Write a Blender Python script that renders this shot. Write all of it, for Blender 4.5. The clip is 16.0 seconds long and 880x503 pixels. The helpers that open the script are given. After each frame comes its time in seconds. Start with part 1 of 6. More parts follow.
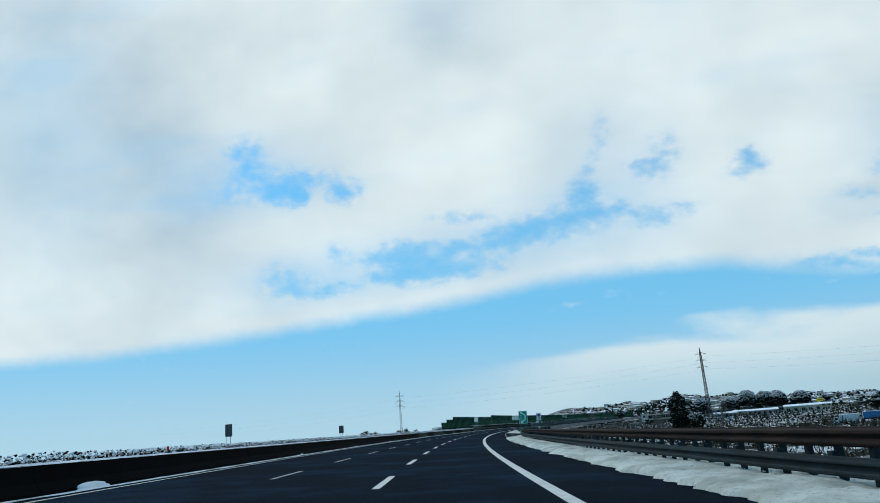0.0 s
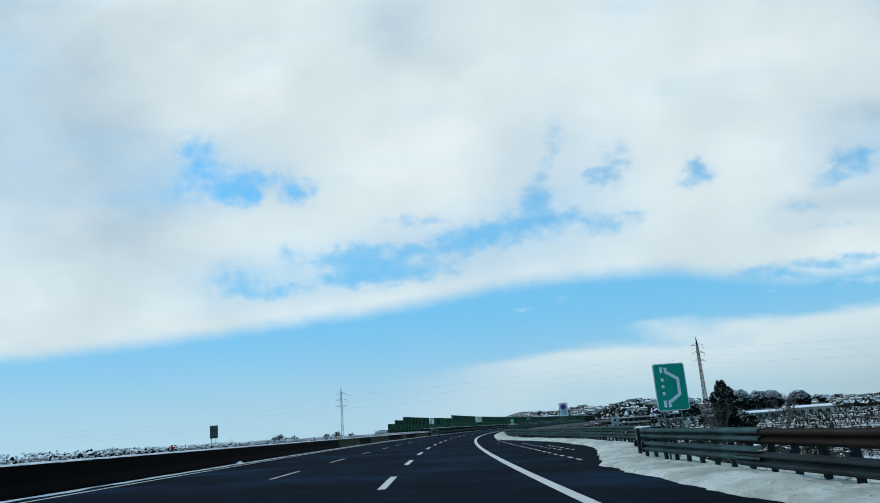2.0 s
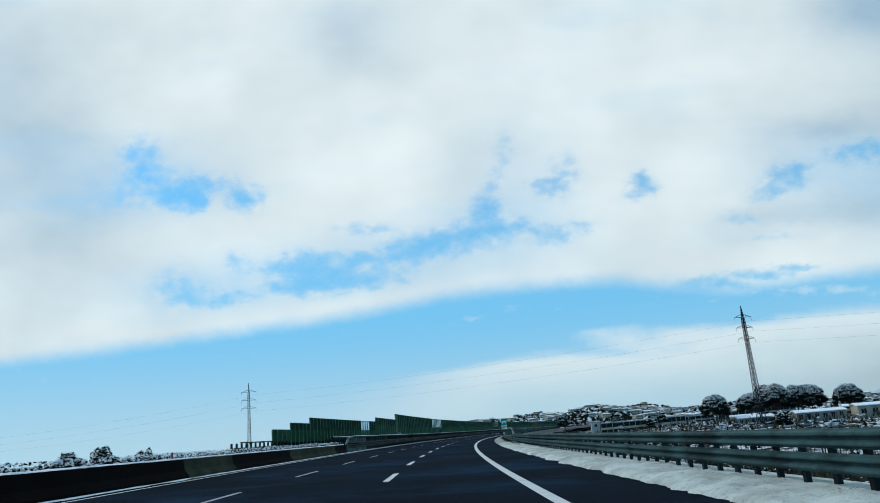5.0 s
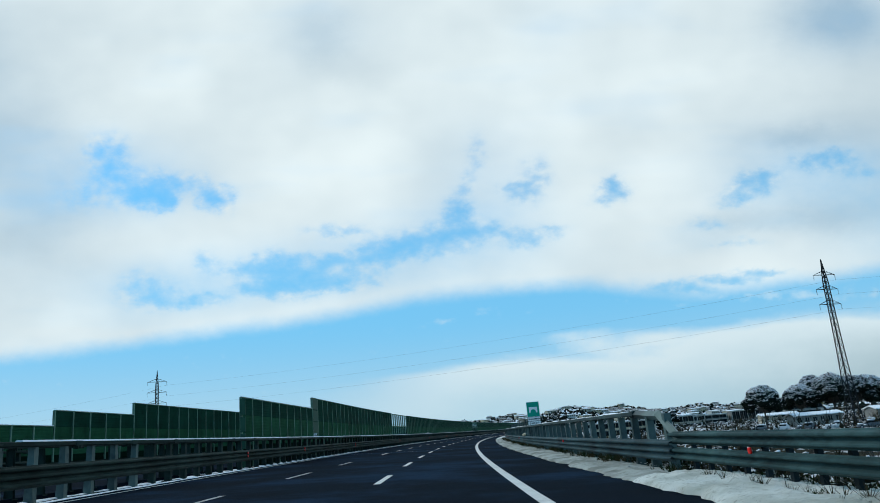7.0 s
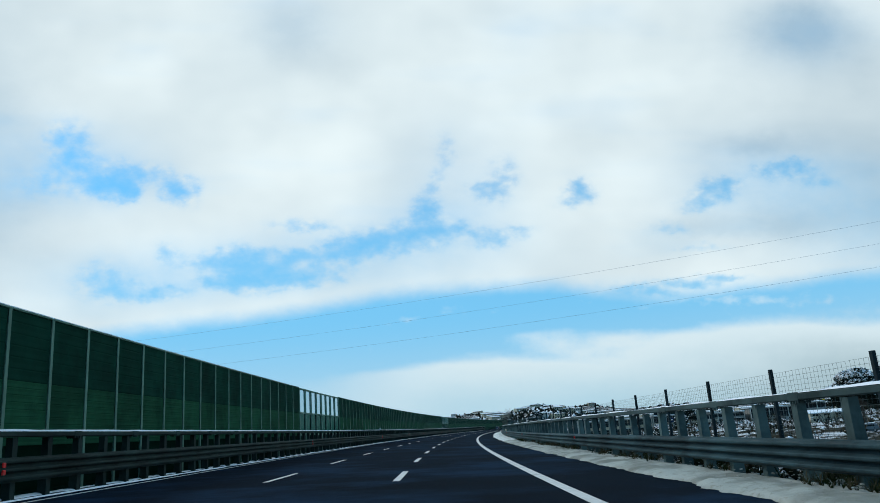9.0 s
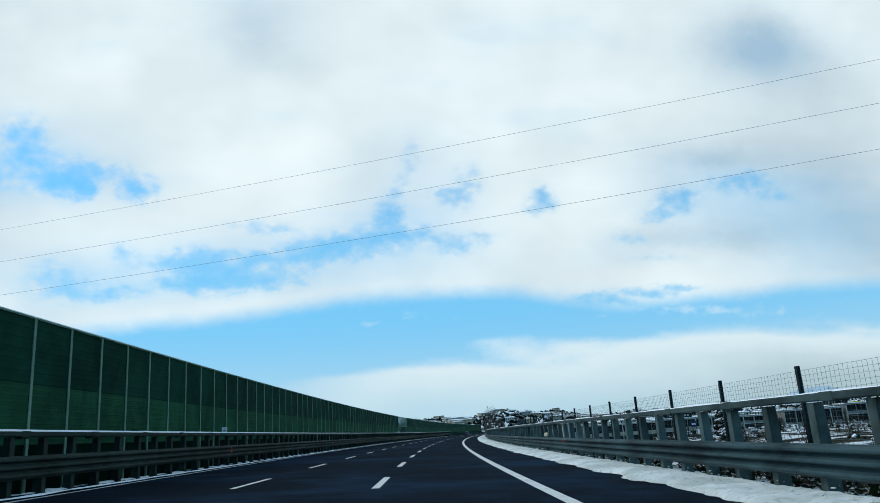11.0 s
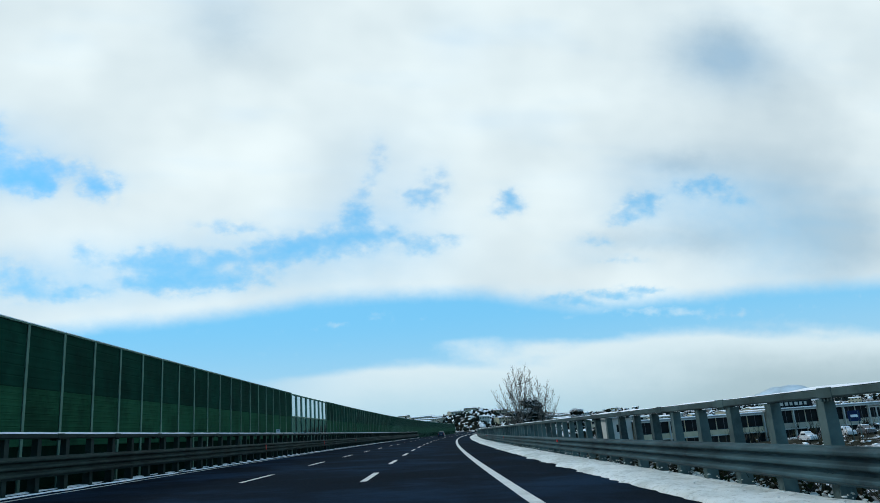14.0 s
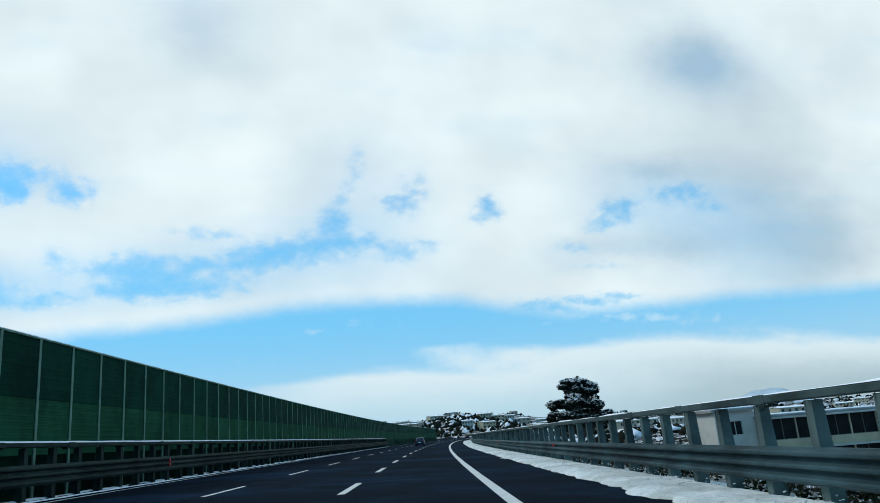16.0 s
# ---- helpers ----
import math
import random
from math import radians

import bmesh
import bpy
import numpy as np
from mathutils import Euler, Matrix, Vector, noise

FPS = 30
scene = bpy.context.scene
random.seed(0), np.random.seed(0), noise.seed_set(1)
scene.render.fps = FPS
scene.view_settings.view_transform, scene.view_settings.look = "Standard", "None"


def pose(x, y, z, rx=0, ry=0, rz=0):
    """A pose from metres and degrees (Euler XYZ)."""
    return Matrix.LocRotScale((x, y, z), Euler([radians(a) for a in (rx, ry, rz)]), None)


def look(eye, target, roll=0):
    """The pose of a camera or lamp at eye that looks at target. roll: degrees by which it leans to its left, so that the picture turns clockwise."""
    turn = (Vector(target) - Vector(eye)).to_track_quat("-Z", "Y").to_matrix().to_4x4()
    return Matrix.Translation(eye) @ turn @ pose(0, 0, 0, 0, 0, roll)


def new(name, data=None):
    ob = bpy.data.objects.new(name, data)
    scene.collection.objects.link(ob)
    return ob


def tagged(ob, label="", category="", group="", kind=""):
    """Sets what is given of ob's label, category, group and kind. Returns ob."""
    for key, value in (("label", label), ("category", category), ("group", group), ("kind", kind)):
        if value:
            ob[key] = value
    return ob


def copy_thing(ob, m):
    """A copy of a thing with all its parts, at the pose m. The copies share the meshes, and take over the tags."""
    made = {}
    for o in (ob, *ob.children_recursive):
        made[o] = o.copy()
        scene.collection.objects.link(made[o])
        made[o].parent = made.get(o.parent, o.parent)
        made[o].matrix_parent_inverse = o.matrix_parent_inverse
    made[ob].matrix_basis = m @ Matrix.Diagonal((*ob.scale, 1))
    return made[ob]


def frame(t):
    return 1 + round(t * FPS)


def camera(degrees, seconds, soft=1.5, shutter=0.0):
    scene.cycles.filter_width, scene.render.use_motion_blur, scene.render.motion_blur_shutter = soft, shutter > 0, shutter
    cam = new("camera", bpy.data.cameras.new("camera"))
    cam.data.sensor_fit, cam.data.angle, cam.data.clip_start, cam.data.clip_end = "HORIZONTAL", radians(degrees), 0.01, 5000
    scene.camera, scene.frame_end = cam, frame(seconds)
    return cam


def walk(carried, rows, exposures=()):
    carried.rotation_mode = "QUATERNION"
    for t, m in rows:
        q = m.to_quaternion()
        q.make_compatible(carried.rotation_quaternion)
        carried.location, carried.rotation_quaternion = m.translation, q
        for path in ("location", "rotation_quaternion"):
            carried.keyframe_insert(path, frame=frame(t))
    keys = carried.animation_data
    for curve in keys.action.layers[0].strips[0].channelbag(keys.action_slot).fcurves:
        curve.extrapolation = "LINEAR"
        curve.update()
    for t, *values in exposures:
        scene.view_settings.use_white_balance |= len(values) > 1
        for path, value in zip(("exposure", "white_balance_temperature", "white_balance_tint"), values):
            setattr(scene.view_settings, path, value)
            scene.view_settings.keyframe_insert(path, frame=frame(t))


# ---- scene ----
# ---- camera: carried in a car along the right lane ----
cam = camera(62.99, 16.0, soft=0.85)
# seconds, x, y, z, pitch, roll, yaw
PATH = [
    (0.0, 0.002, 0.000, 1.219, 14.04, 4.42, 0.08),
    (0.5, -0.029, 15.012, 1.223, 13.95, 4.42, -0.57),
    (1.0, 0.118, 30.045, 1.226, 14.25, 4.26, -1.58),
    (1.5, 0.447, 45.098, 1.230, 14.23, 4.01, -2.80),
    (2.0, 0.958, 60.169, 1.234, 14.03, 4.19, -3.80),
    (2.5, 1.840, 75.243, 1.232, 14.51, 4.34, -4.39),
    (3.0, 2.913, 90.326, 1.230, 13.99, 4.47, -5.04),
    (3.5, 4.182, 105.414, 1.228, 14.08, 4.19, -5.83),
    (4.0, 5.649, 120.504, 1.226, 14.23, 4.40, -6.52),
    (4.5, 7.335, 135.591, 1.223, 14.32, 4.54, -7.17),
    (5.0, 9.217, 150.675, 1.221, 14.41, 4.68, -7.82),
    (5.5, 11.293, 165.754, 1.218, 14.49, 4.82, -8.46),
    (6.0, 13.561, 180.825, 1.215, 14.58, 4.96, -9.11),
    (6.5, 16.016, 195.887, 1.213, 14.67, 5.10, -9.76),
    (7.0, 18.655, 210.939, 1.210, 14.43, 4.70, -10.13),
    (7.5, 21.197, 226.030, 1.216, 14.04, 4.84, -10.31),
    (8.0, 23.915, 241.114, 1.222, 14.80, 4.07, -11.15),
    (8.5, 26.807, 256.189, 1.228, 14.49, 3.87, -12.20),
    (9.0, 29.871, 271.254, 1.234, 14.07, 4.06, -13.04),
    (9.5, 33.135, 286.323, 1.226, 14.12, 3.97, -13.83),
    (10.0, 36.745, 301.374, 1.218, 14.17, 3.89, -14.62),
    (10.5, 40.616, 316.367, 1.209, 14.23, 3.80, -15.41),
    (11.0, 44.664, 331.261, 1.201, 14.28, 3.72, -16.20),
    (11.5, 48.806, 346.018, 1.193, 14.33, 3.63, -16.99),
    (12.0, 52.966, 360.692, 1.198, 14.48, 3.46, -17.82),
    (12.5, 57.616, 375.664, 1.210, 14.50, 4.50, -17.81),
    (13.0, 62.159, 390.465, 1.199, 14.44, 3.98, -18.10),
    (13.5, 66.609, 405.093, 1.195, 14.41, 3.65, -18.46),
    (14.0, 71.655, 420.299, 1.211, 14.19, 3.95, -18.81),
    (14.5, 76.526, 435.115, 1.209, 14.51, 4.03, -19.31),
    (15.0, 81.537, 449.907, 1.207, 14.18, 4.51, -19.59),
    (15.5, 86.649, 464.686, 1.205, 14.27, 4.49, -19.77),
    (16.0, 91.829, 479.414, 1.191, 14.57, 4.47, -20.49),
]
walk(cam, [(t, pose(x, y, z, 90 + p, r, w)) for t, x, y, z, p, r, w in PATH],
     exposures=[(0.0, -0.12), (4.0, -0.11), (6.5, -0.07), (9.0, -0.04), (11.5, 0.0), (16.0, 0.0)])

# ---- road line: curvature along the carriageway, metres ----
KS = np.arange(-20, 1001, 60.0)
KV = np.array([-0.794, -0.796, -0.861, -0.831, -0.756, -0.696, -0.631, -0.52, -0.406,
               -0.337, -0.314, -0.304, -0.299, -0.293, -0.286, -0.28, -0.274, -0.267]) * 1e-3
BANK = -0.031
S_ = np.arange(-200.0, 1400.0, 2.0)
_k = np.interp(S_, KS, KV)
PSI = np.concatenate([[0], np.cumsum(_k[1:] + _k[:-1])])
_i0 = int(np.argmin(abs(S_)))
PSI -= PSI[_i0]
RX = -np.concatenate([[0], np.cumsum(np.sin(PSI[1:]) + np.sin(PSI[:-1]))])
RY = np.concatenate([[0], np.cumsum(np.cos(PSI[1:]) + np.cos(PSI[:-1]))])
RX -= RX[_i0]
RY -= RY[_i0]


def heading(s):
    return float(np.interp(s, S_, PSI))


def rd(s, l, z=0.0):
    """World point at s metres along the road, l metres to the right, z above the banked surface."""
    h = heading(s)
    return Vector((float(np.interp(s, S_, RX)) + l * math.cos(h), float(np.interp(s, S_, RY)) + l * math.sin(h), z + BANK * l))


def rm(s, l, z=0.0, turn=0.0):
    """Pose with x to the right of the road, y along it, z up."""
    return Matrix.Translation(rd(s, l, z)) @ Matrix.Rotation(heading(s) + turn, 4, "Z")


# ---- world, sun ----
F0, CX, CY = 1280.0, 784.0, 448.0
AXR, AXU, AXF = (0.97864, -0.19297, -0.07089), (0.01782, -0.26391, 0.96438), (0.20481, 0.94505, 0.25483)
world = bpy.data.worlds.new("sky")
scene.world = world
world.use_nodes = True


class Nodes:
    def __init__(self, tree):
        self.tree = tree
        tree.nodes.clear()

    def add(self, kind, **sets):
        n = self.tree.nodes.new(kind)
        for k, v in sets.items():
            setattr(n, k, v)
        return n

    def link(self, a, b):
        self.tree.links.new(a, b)

    def put(self, sock, v):
        if isinstance(v, bpy.types.NodeSocket):
            self.link(v, sock)
        else:
            sock.default_value = v

    def m(self, op, a, b=0.0, c=0.0, clamp=False):
        n = self.add("ShaderNodeMath", operation=op, use_clamp=clamp)
        for s, v in zip(n.inputs, (a, b, c)):
            self.put(s, v)
        return n.outputs[0]

    def dot(self, a, b):
        n = self.add("ShaderNodeVectorMath", operation="DOT_PRODUCT")
        self.put(n.inputs[0], a)
        self.put(n.inputs[1], b)
        return n.outputs["Value"]

    def step(self, v, a, b, lo=0.0, hi=1.0):
        n = self.add("ShaderNodeMapRange", interpolation_type="SMOOTHSTEP")
        for i, x in enumerate((v, a, b, lo, hi)):
            self.put(n.inputs[i], x)
        return n.outputs[0]

    def mix(self, f, a, b):
        n = self.add("ShaderNodeMix", data_type="RGBA")
        self.put(n.inputs[0], f)
        self.put(n.inputs[6], a)
        self.put(n.inputs[7], b)
        return n.outputs[2]

    def noise(self, vec, scale, detail=4.0, rough=0.55, color=False, **kw):
        n = self.add("ShaderNodeTexNoise", **kw)
        if vec is not None:
            self.link(vec, n.inputs["Vector"])
        n.inputs["Scale"].default_value = scale
        n.inputs["Detail"].default_value = detail
        n.inputs["Roughness"].default_value = rough
        return n.outputs["Color" if color else "Fac"]

    def ramp(self, v, x0, x1, pts):
        """A curve through pts (x, value in 0..1)."""
        f = self.m("DIVIDE", self.m("SUBTRACT", v, x0), x1 - x0)
        n = self.add("ShaderNodeValToRGB")
        self.link(f, n.inputs[0])
        e = n.color_ramp.elements
        while len(e) < len(pts):
            e.new(0.5)
        for i, (x, val) in enumerate(pts):
            e[i].position = (x - x0) / (x1 - x0)
            e[i].color = (val, val, val, 1)
        return n.outputs[0]


def build_sky():
    g = Nodes(world.node_tree)
    d = g.add("ShaderNodeTexCoord").outputs["Generated"]
    fw = g.m("MAXIMUM", g.dot(d, AXF), 0.12)
    px = g.m("ADD", g.m("MULTIPLY", g.m("DIVIDE", g.dot(d, AXR), fw), F0), CX)
    py = g.m("SUBTRACT", CY, g.m("MULTIPLY", g.m("DIVIDE", g.dot(d, AXU), fw), F0))
    co = g.add("ShaderNodeCombineXYZ")
    g.link(g.m("MULTIPLY", px, 0.01), co.inputs[0])
    g.link(g.m("MULTIPLY", py, 0.014), co.inputs[1])
    c = co.outputs[0]
    w1 = g.add("ShaderNodeSeparateColor")
    g.link(g.noise(c, 1.1, 5.0, 0.6, color=True), w1.inputs[0])
    w2 = g.add("ShaderNodeSeparateColor")
    g.link(g.noise(c, 4.0, 4.0, 0.6, color=True), w2.inputs[0])
    wx = g.m("ADD", g.m("MULTIPLY", g.m("SUBTRACT", w1.outputs[0], 0.5), 44), g.m("MULTIPLY", g.m("SUBTRACT", w2.outputs[0], 0.5), 30))
    wy = g.m("ADD", g.m("MULTIPLY", g.m("SUBTRACT", w1.outputs[1], 0.5), 32), g.m("MULTIPLY", g.m("SUBTRACT", w2.outputs[1], 0.5), 22))
    x = g.m("ADD", px, wx)
    y = g.m("ADD", py, wy)
    # lower edge of the great cloud sheet
    edge = g.ramp(px, -600, 2200, [(-600, 0.70), (-398, 0.675), (-163, 0.663), (106, 0.638), (347, 0.608), (580, 0.580), (720, 0.553), (860, 0.540),
                                   (1030, 0.531), (1216, 0.553), (1437, 0.527), (1542, 0.512), (1875, 0.482), (2200, 0.45)])
    over = g.m("SUBTRACT", g.m("MULTIPLY", edge, 1000), g.m("ADD", py, g.m("MULTIPLY", wy, 0.45)))
    sheet = g.step(over, -8, 34)
    # blue gaps in the sheet: centre, half sizes, strength
    def pools(table, qx, qy):
        total = None
        for hx, hy, ax, ay, k in table:
            u = g.m("MULTIPLY", g.m("SUBTRACT", qx, hx), 1 / ax)
            v = g.m("MULTIPLY", g.m("SUBTRACT", qy, hy), 1 / ay)
            e = g.m("MULTIPLY", g.m("EXPONENT", g.m("MULTIPLY", g.m("ADD", g.m("MULTIPLY", u, u), g.m("MULTIPLY", v, v)), -1)), k)
            total = e if total is None else g.m("ADD", total, e)
        return total
    wisps = g.noise(c, 3.3, 4.0, 0.5)
    tufty = g.m("ADD", g.m("MULTIPLY", g.m("SUBTRACT", wisps, 0.5), 2.5), g.m("MULTIPLY", g.m("SUBTRACT", g.noise(c, 6.5, 2.0, 0.5), 0.5), 0.25))
    holes = g.m("ADD", g.m("MULTIPLY", pools(GAPS_WEST, x, y), 1.35), g.m("MULTIPLY", g.m("ADD", pools(GAPS_MIDDLE, x, y), pools(GAPS_EAST, x, y)), 1.2))
    holes = g.m("ADD", holes, g.m("MULTIPLY", tufty, g.step(holes, 0.05, 0.6)))
    gap = g.m("SUBTRACT", 1.0, g.m("EXPONENT", g.m("MULTIPLY", g.m("POWER", g.m("MAXIMUM", holes, 0.0), 1.5), -0.85)))
    # long soft streaks that rise to the east
    lie = g.add("ShaderNodeMapping")
    lie.inputs["Rotation"].default_value = (0, 0, radians(24))
    lie.inputs["Scale"].default_value = (0.30, 1.0, 1.0)
    g.link(c, lie.inputs[0])
    grain = g.noise(lie.outputs[0], 0.8, 3.0, 0.45)
    thin = g.m("MULTIPLY", pools(SKY_THIN, px, py), g.m("ADD", 0.5, g.m("MULTIPLY", g.m("ADD", wisps, grain), 0.5)))
    streak = g.m("MULTIPLY", g.step(grain, 0.50, 0.74), 0.13)
    thin = g.m("ADD", thin, streak, clamp=True)
    sheet = g.m("MULTIPLY", sheet, g.m("MULTIPLY", g.m("SUBTRACT", 1.0, gap), g.m("SUBTRACT", 1.0, thin)))
    puff = g.m("MULTIPLY", g.step(g.m("ADD", pools(SKY_PUFFS, x, y), tufty), 0.25, 1.9), 0.5)
    sheet = g.m("MAXIMUM", sheet, puff)
    # lower bank, wedge-shaped
    top = g.ramp(px, 300, 2300, [(300, 0.735), (607, 0.700), (829, 0.645), (1128, 0.611), (1542, 0.566), (1878, 0.546), (2300, 0.53)])
    under = g.m("SUBTRACT", g.m("ADD", py, g.m("MULTIPLY", wy, 0.6)), g.m("MULTIPLY", top, 1000))
    bank = g.m("MULTIPLY", g.step(g.m("ADD", under, g.m("MULTIPLY", g.m("SUBTRACT", grain, 0.5), 150)), -12, 28), g.step(px, 480, 900))
    haze = g.step(g.m("ADD", under, g.m("MULTIPLY", g.m("SUBTRACT", grain, 0.5), 70)), 12, 130)
    # behind the viewer broken cloud goes on, thinned to cut the ambient light
    back = g.step(g.dot(d, AXF), 0.42, 0.2)
    far = g.m("MULTIPLY", g.step(g.noise(d, 2.2, 6.0, 0.6), 0.50, 0.68), 0.6)
    cover = g.m("MAXIMUM", sheet, g.m("MULTIPLY", bank, 0.9))
    cover = g.mix(back, cover, far)
    # clear sky: Nishita, paler towards the horizon
    sky = g.add("ShaderNodeTexSky", sky_type="NISHITA", sun_disc=False, sun_elevation=radians(SUN_EL), sun_rotation=radians(SUN_ROT), altitude=100, air_density=1.0, dust_density=0.6, ozone_density=2.0)
    # looked up a little above the true elevation: low haze keeps the horizon pale blue
    lift = g.add("ShaderNodeVectorMath", operation="ADD")
    g.link(d, lift.inputs[0])
    lift.inputs[1].default_value = (0, 0, 0.16)
    g.link(lift.outputs[0], sky.inputs[0])
    el = g.add("ShaderNodeSeparateXYZ")
    g.link(d, el.inputs[0])
    clear = g.add("ShaderNodeMix", data_type="RGBA", blend_type="MULTIPLY")
    clear.inputs[0].default_value = 1
    g.link(sky.outputs[0], clear.inputs[6])
    clear.inputs[7].default_value = (0.46 * SKY_STRENGTH, 1.46 * SKY_STRENGTH, 1.75 * SKY_STRENGTH, 1)
    air = g.mix(g.step(el.outputs[2], 0.0, 0.17), (0.47, 0.69, 0.80, 1), (0.21, 0.60, 0.92, 1))
    mist = g.mix(g.step(el.outputs[2], 0.10, 0.42, 0.06, 0.62), air, clear.outputs[2])
    # cloud body: brilliant in the thick parts, greyer in folds
    folds = g.m("ADD", g.m("MULTIPLY", g.noise(c, 0.36, 3.0, 0.5), 0.7), g.m("MULTIPLY", grain, 0.3))
    grey = g.m("MULTIPLY", g.step(folds, 0.70, 0.30), 0.50)
    grey = g.m("ADD", grey, pools(SKY_FOLDS, x, y))
    grey = g.m("MULTIPLY", grey, g.m("ADD", 0.45, g.m("MULTIPLY", grain, 1.1)), clamp=True)
    body = g.mix(grey, (0.86, 0.975, 1.0, 1), (0.47, 0.60, 0.68, 1))
    low = g.mix(haze, (0.74, 0.87, 0.91, 1), g.mix(g.step(px, 1000, 1650), (0.46, 0.69, 0.81, 1), (0.40, 0.53, 0.58, 1)))
    isbank = g.m("MULTIPLY", bank, g.m("SUBTRACT", 1.0, sheet), clamp=True)
    body = g.mix(isbank, body, low)
    # Unseen cloud overhead is greyed to lower the light on the ground.
    body = g.mix(g.step(el.outputs[2], 0.62, 0.92), body, (0.30, 0.36, 0.41, 1))
    col = g.mix(cover, mist, body)
    bg = g.add("ShaderNodeBackground")
    g.link(col, bg.inputs[0])
    bg.inputs[1].default_value = 1.0
    out = g.add("ShaderNodeOutputWorld")
    g.link(bg.outputs[0], out.inputs[0])


SUN_EL, SUN_ROT, SKY_STRENGTH = 42.0, -60.0, 0.13
GAPS_WEST = [(168, 275, 34, 36, .80), (194, 312, 36, 24, .75), (226, 352, 32, 22, 1.1), (262, 342, 28, 30, 1.15), (272, 362, 22, 15, .7), (312, 328, 40, 18, .65), (366, 358, 32, 22, 1.15),
             (140, 345, 60, 30, .45), (255, 532, 60, 22, .75), (330, 540, 56, 13, .65), (345, 470, 18, 24, .6), (228, 505, 44, 26, .45), (405, 482, 36, 12, .6)]
GAPS_MIDDLE = [(465, 472, 48, 20, 1.25), (508, 492, 48, 14, 1.0), (562, 472, 44, 16, 1.0), (640, 468, 50, 20, 1.1), (692, 450, 50, 22, 1.1), (750, 438, 48, 23, 1.05), (800, 388, 27, 27, 1.3), (818, 340, 16, 24, .4), (806, 432, 38, 22, .85),
               (446, 516, 50, 16, 1.1), (520, 514, 78, 17, 1.2), (600, 507, 60, 14, .95), (585, 418, 60, 11, .6), (872, 424, 50, 16, .6), (918, 440, 34, 17, .7), (968, 425, 28, 11, .45)]
GAPS_EAST = [(832, 285, 19, 38, .48), (915, 352, 34, 21, .8), (940, 316, 28, 25, .5), (1075, 352, 22, 20, 1.0), (1058, 366, 30, 12, .45), (1318, 352, 34, 22, 1.0), (1288, 372, 30, 14, .65), (1346, 334, 30, 12, .7),
             (1428, 312, 38, 13, .95), (1470, 298, 36, 12, .8), (1505, 325, 44, 16, .55), (1235, 415, 44, 12, .4), (1292, 448, 50, 10, .45), (1195, 533, 60, 11, 1.2), (1270, 516, 60, 9, 1.15), (1338, 504, 44, 7, .8)]
SKY_THIN = [(300, 520, 190, 50, .36), (850, 330, 110, 100, .16), (1440, 330, 170, 70, .38), (200, 325, 130, 65, .34), (560, 60, 90, 60, .12), (960, 60, 60, 50, .10), (1480, 60, 110, 60, .30),
            (640, 480, 260, 55, .30), (820, 420, 140, 55, .24), (1620, 420, 160, 100, .3), (-250, 200, 200, 300, .2), (40, 330, 90, 120, .14)]
SKY_PUFFS = [(770, 585, 26, 9, 1.0), (845, 567, 22, 7, .7), (1250, 482, 30, 7, .6), (1180, 560, 24, 5, .5), (1390, 545, 190, 12, 1.0)]
SKY_FOLDS = [(565, 85, 45, 45, .30), (500, 40, 110, 60, .22), (1470, 55, 110, 60, .75), (20, 330, 120, 200, .50), (1640, 300, 170, 180, .55), (1764, 419, 160, 80, .5), (-250, 120, 260, 250, .5), (1490, 180, 130, 130, .35), (1470, 400, 110, 40, .35),
             (1420, 265, 90, 22, .35), (1330, 410, 130, 20, .22), (620, 140, 60, 30, .14)]
build_sky()
sun = new("sun", bpy.data.lights.new("sun", "SUN"))
sun.data.energy, sun.data.angle, sun.data.color = 1.3, radians(10), (1.0, 0.98, 0.95)
_a, _e = radians(SUN_ROT), radians(SUN_EL)
sun.matrix_world = look((0, 0, 0), (-math.sin(_a) * math.cos(_e), -math.cos(_a) * math.cos(_e), -math.sin(_e)))


